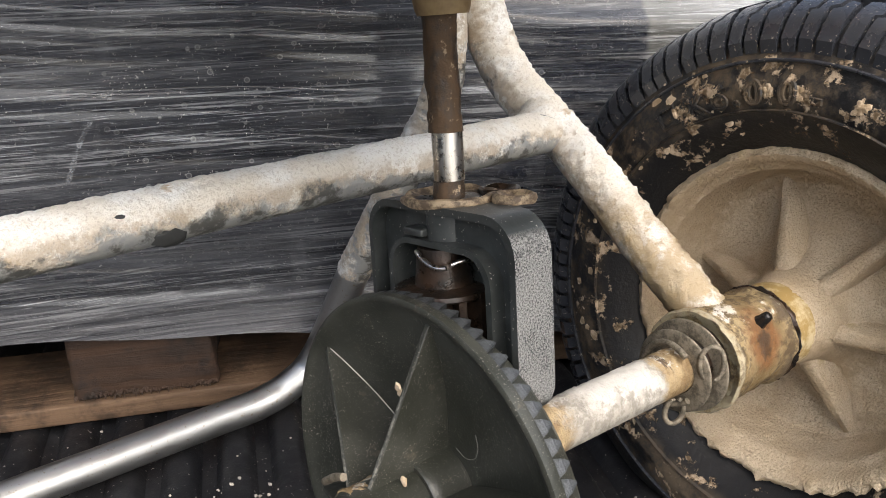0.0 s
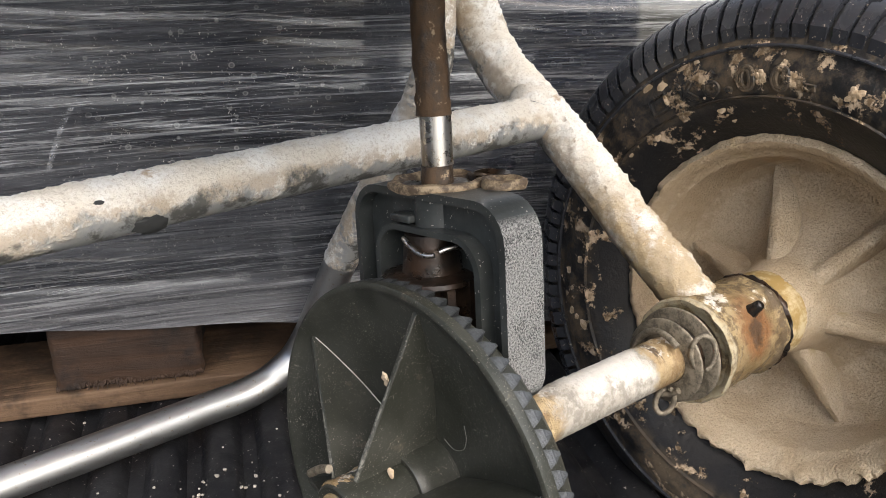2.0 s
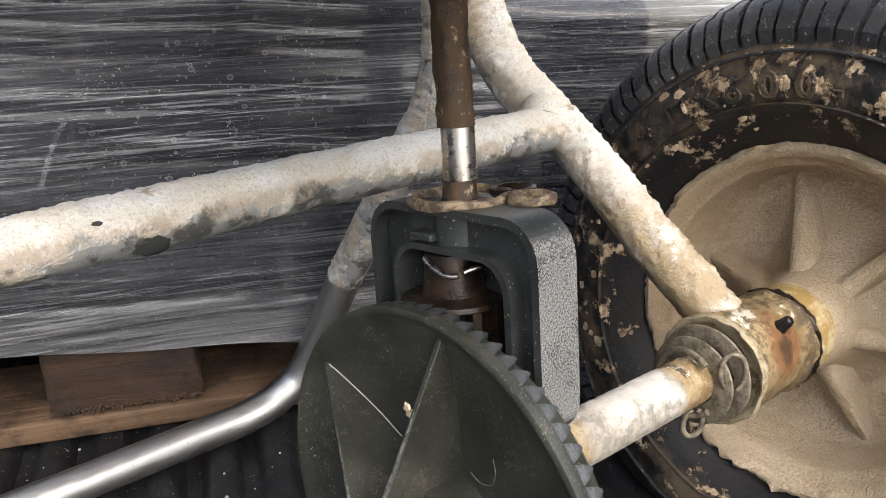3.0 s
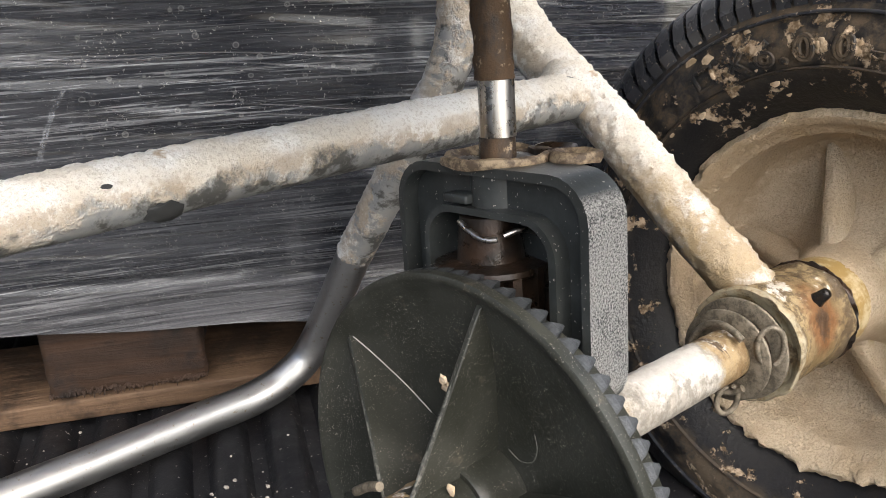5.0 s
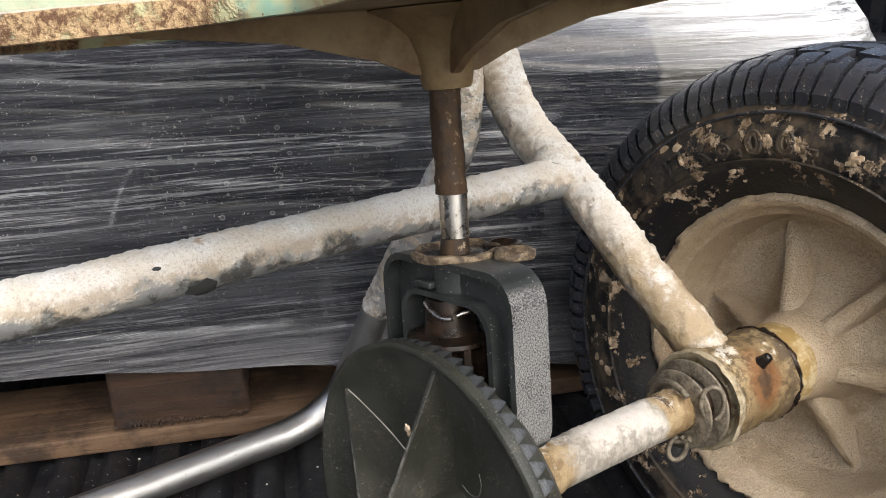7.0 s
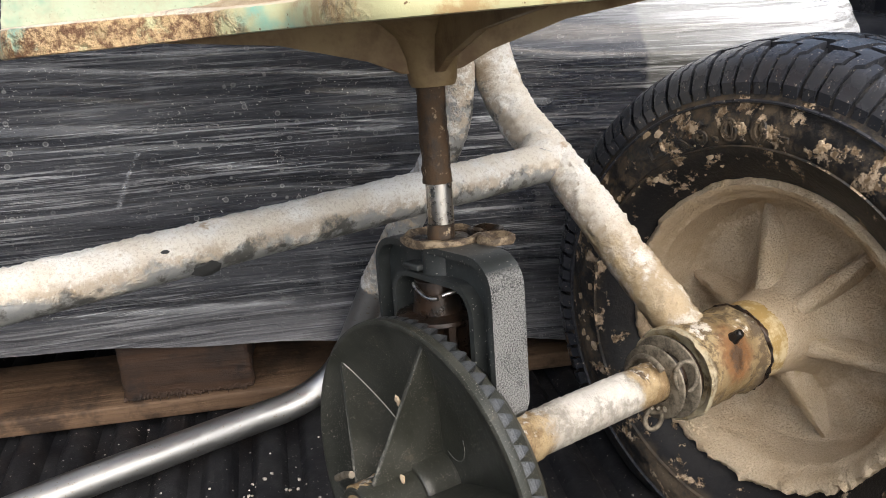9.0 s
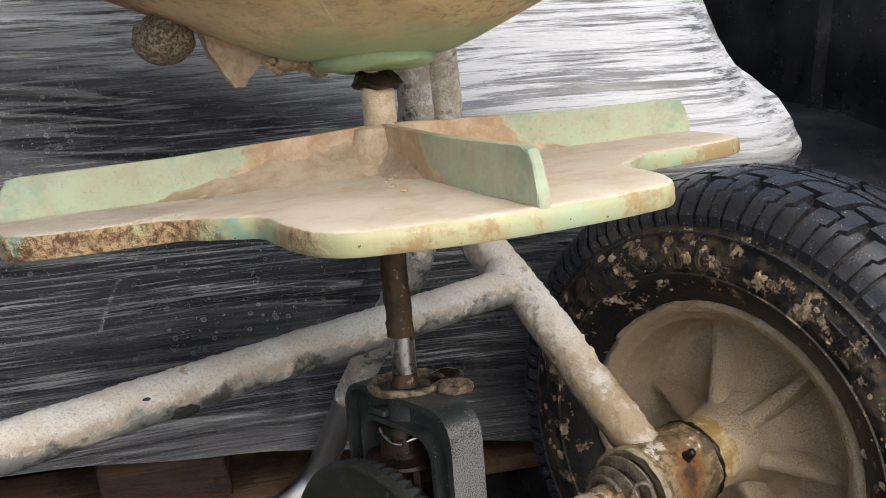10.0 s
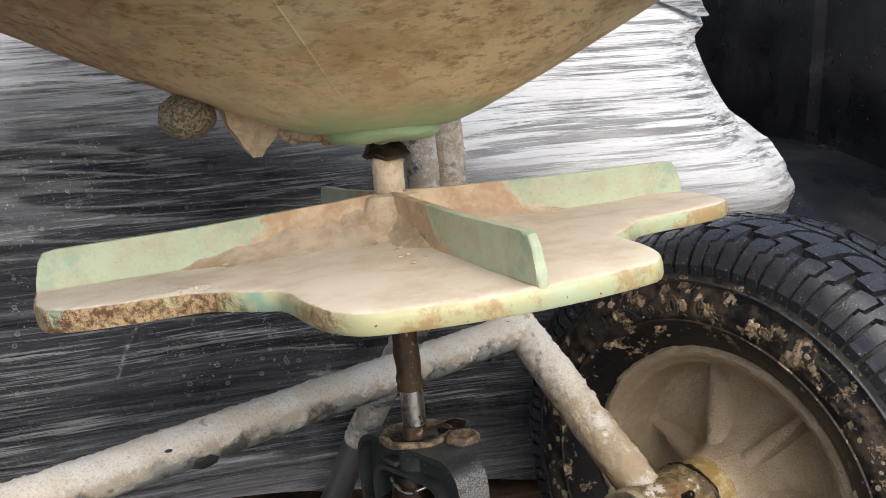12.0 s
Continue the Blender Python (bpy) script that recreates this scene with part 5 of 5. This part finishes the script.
# dark hole and worn notch in the cross tube, chips on the gear
for c, size, nm in (((-0.0850, 0.1015, 0.1048), (0.0030, 0.0005, 0.0009), "drilled_hole"), ((-0.0665, 0.1003, 0.0925), (0.0072, 0.0012, 0.0046), "worn_notch")):
    bm = bmesh.new()
    bmesh.ops.create_icosphere(bm, subdivisions=3, radius=1)
    face = (Vector(c) - Vector((c[0], 0.1112, 0.0998))).normalized()
    tilt = Vector((0, 1, 0)).rotation_difference(face).to_matrix()
    for v in bm.verts:
        v.co *= 1 + 0.35 * noise.noise(v.co * 2.3 + Vector(c) * 30)
        v.co = tilt @ Vector((v.co.x * size[0], v.co.y * size[1], v.co.z * size[2])) + Vector((c[0], 0.1112, 0.0998)) + face * 0.0124
    part(nm, bm, M_HOLE, SP)
for i, (c, size) in enumerate((((-0.0330, -0.0050, 0.0470), 0.0016), ((-0.0315, -0.0045, 0.0440), 0.0019), ((-0.0225, 0.0600, 0.0440), 0.0014), ((-0.0290, 0.0105, 0.0130), 0.0016), ((-0.0362, -0.0090, 0.0128), 0.0019))):
    bm = bmesh.new()
    clod(bm, Vector(c), Vector((-1, 0, 0)), size, 0.35)
    part("dried_chip", bm, M_CLOD, gear)
seam = spline([(-0.0238, 0.0722, 0.0015), (-0.0212, 0.0640, 0.0017), (-0.0168, 0.0480, 0.0017), (-0.0142, 0.0340, 0.0017)], 0.002)
part("salt_seam", sweep(seam, 0.00022, 6), M_SALT, gear, "thin pale line of salt along a rib's foot", True, Matrix.Translation((0, *GC)) @ Matrix.Rotation(radians(39.3), 4, "X"))
part("stuck_hair", sweep(spline([(-0.0150, -0.0252, 0.0285), (-0.0150, -0.0260, 0.0235), (-0.0146, -0.0235, 0.0185), (-0.0142, -0.0180, 0.0167), (-0.0142, -0.0130, 0.0190)], 0.001), 0.00018, 6), M_RUBBED, gear, "curled pale fibre")
# mud packed inside two of the raised marks
bm = bmesh.new()
for ang in (96, 89, 111):
    for k in range(14):
        clod(bm, sidewall_point(0.1305 + rng.uniform(-0.0028, 0.0028), ang + rng.uniform(-1.2, 1.2)), Vector((-1, 0, 0)), 0.0016, 0.4)
tagged(part("packed_mud", bm, M_MUD, tyre, "dried mud packed into the marks"), kind="stuff")
bm = bmesh.new()
bmesh.ops.create_icosphere(bm, subdivisions=4, radius=0.0128)
for v in bm.verts:
    v.co *= 1 + 0.07 * noise.noise(v.co * 180) + 0.05 * noise.noise(v.co * 500)
    v.co.z *= 0.86
    v.co += Vector((-0.073, 0.05, 0.2735))
part("control_knob", bm, M_KNOB, SP, "round control knob crusted with tan grains")
bm = bmesh.new()
top = [bm.verts.new(p) for p in ((-0.058, 0.046, 0.279), (-0.026, 0.040, 0.272), (-0.020, 0.066, 0.276), (-0.050, 0.072, 0.282))]
mid = [bm.verts.new(p) for p in ((-0.053, 0.047, 0.265), (-0.031, 0.043, 0.263), (-0.027, 0.062, 0.265), (-0.047, 0.066, 0.267))]
tip = [bm.verts.new(p) for p in ((-0.0425, 0.050, 0.2515), (-0.0385, 0.049, 0.2515), (-0.0375, 0.054, 0.252), (-0.0415, 0.055, 0.252))]
bm.faces.new(top)
for a, b in ((top, mid), (mid, tip)):
    for i in range(4):
        bm.faces.new((a[i], a[(i + 1) % 4], b[(i + 1) % 4], b[i]))
bm.faces.new(tip[::-1])
bmesh.ops.subdivide_edges(bm, edges=bm.edges[:], cuts=3, use_grid_fill=True)
for v in bm.verts:
    v.co += noise.noise_vector(v.co * 160) * 0.0012
part("gate_bracket", bm, M_CLOD, SP, "pointed gate bracket caked with powder", False)
bm = bmesh.new()
for k in range(44):
    t = k / 43
    c = Vector((-0.030 + 0.030 * t, 0.036 + 0.006 * math.sin(k), 0.2625 - 0.004 * t)) + Vector((0, 0, rng.uniform(-0.003, 0.001)))
    clod(bm, c, Vector((0, 0, 1)), 0.0018 + 0.002 * rng.random(), 0.8)
tagged(part("caked_rim", bm, M_CLOD, SP, "ragged powder crust under the hopper"), kind="stuff")

# ---- loose granules ----


def granules(name, spots, label, parent=None, seed=1):
    r2 = random.Random(seed)
    bm = bmesh.new()
    for x, y, z, size in spots:
        got = bmesh.ops.create_icosphere(bm, subdivisions=1, radius=size)["verts"]
        ax = Vector((r2.random(), r2.random(), r2.random()))
        for v in got:
            d = v.co * (1 + 0.4 * noise.noise(v.co * (1.5 / size) + ax * 50))
            v.co = Vector((x, y, z)) + Vector((d.x, d.y, d.z * 0.7))
    ob = solid(name, bm, M_SALT, label, "granules", "stuff")
    return ob


r3 = random.Random(9)
spots = []
for cx, cy, spread, count in ((-0.135, 0.565, 0.012, 16), (-0.170, 0.553, 0.006, 4), (-0.128, 0.578, 0.010, 8), (-0.20, 0.545, 0.012, 4), (-0.10, 0.58, 0.02, 8), (-0.25, 0.62, 0.03, 6), (-0.06, 0.56, 0.03, 8), (0.05, 0.60, 0.04, 10), (0.02, 0.50, 0.05, 14), (-0.02, 0.62, 0.04, 8)):
    for k in range(count):
        x, y = cx + r3.gauss(0, spread), cy + r3.gauss(0, spread)
        q = BED.inverted() @ Vector((x, y, FLOOR))
        f = (q.x + 1.0) % 0.038
        lower = 0.0 if 0.013 < f < 0.027 else -0.0080 if (f < 0.006 or f > 0.034) else -0.004
        size = 0.0007 + 0.0011 * r3.random() ** 1.5
        spots.append((x, y, FLOOR + lower + size * 0.6, size))
granules("salt_granules", spots, "scattered white granules on the black mat")
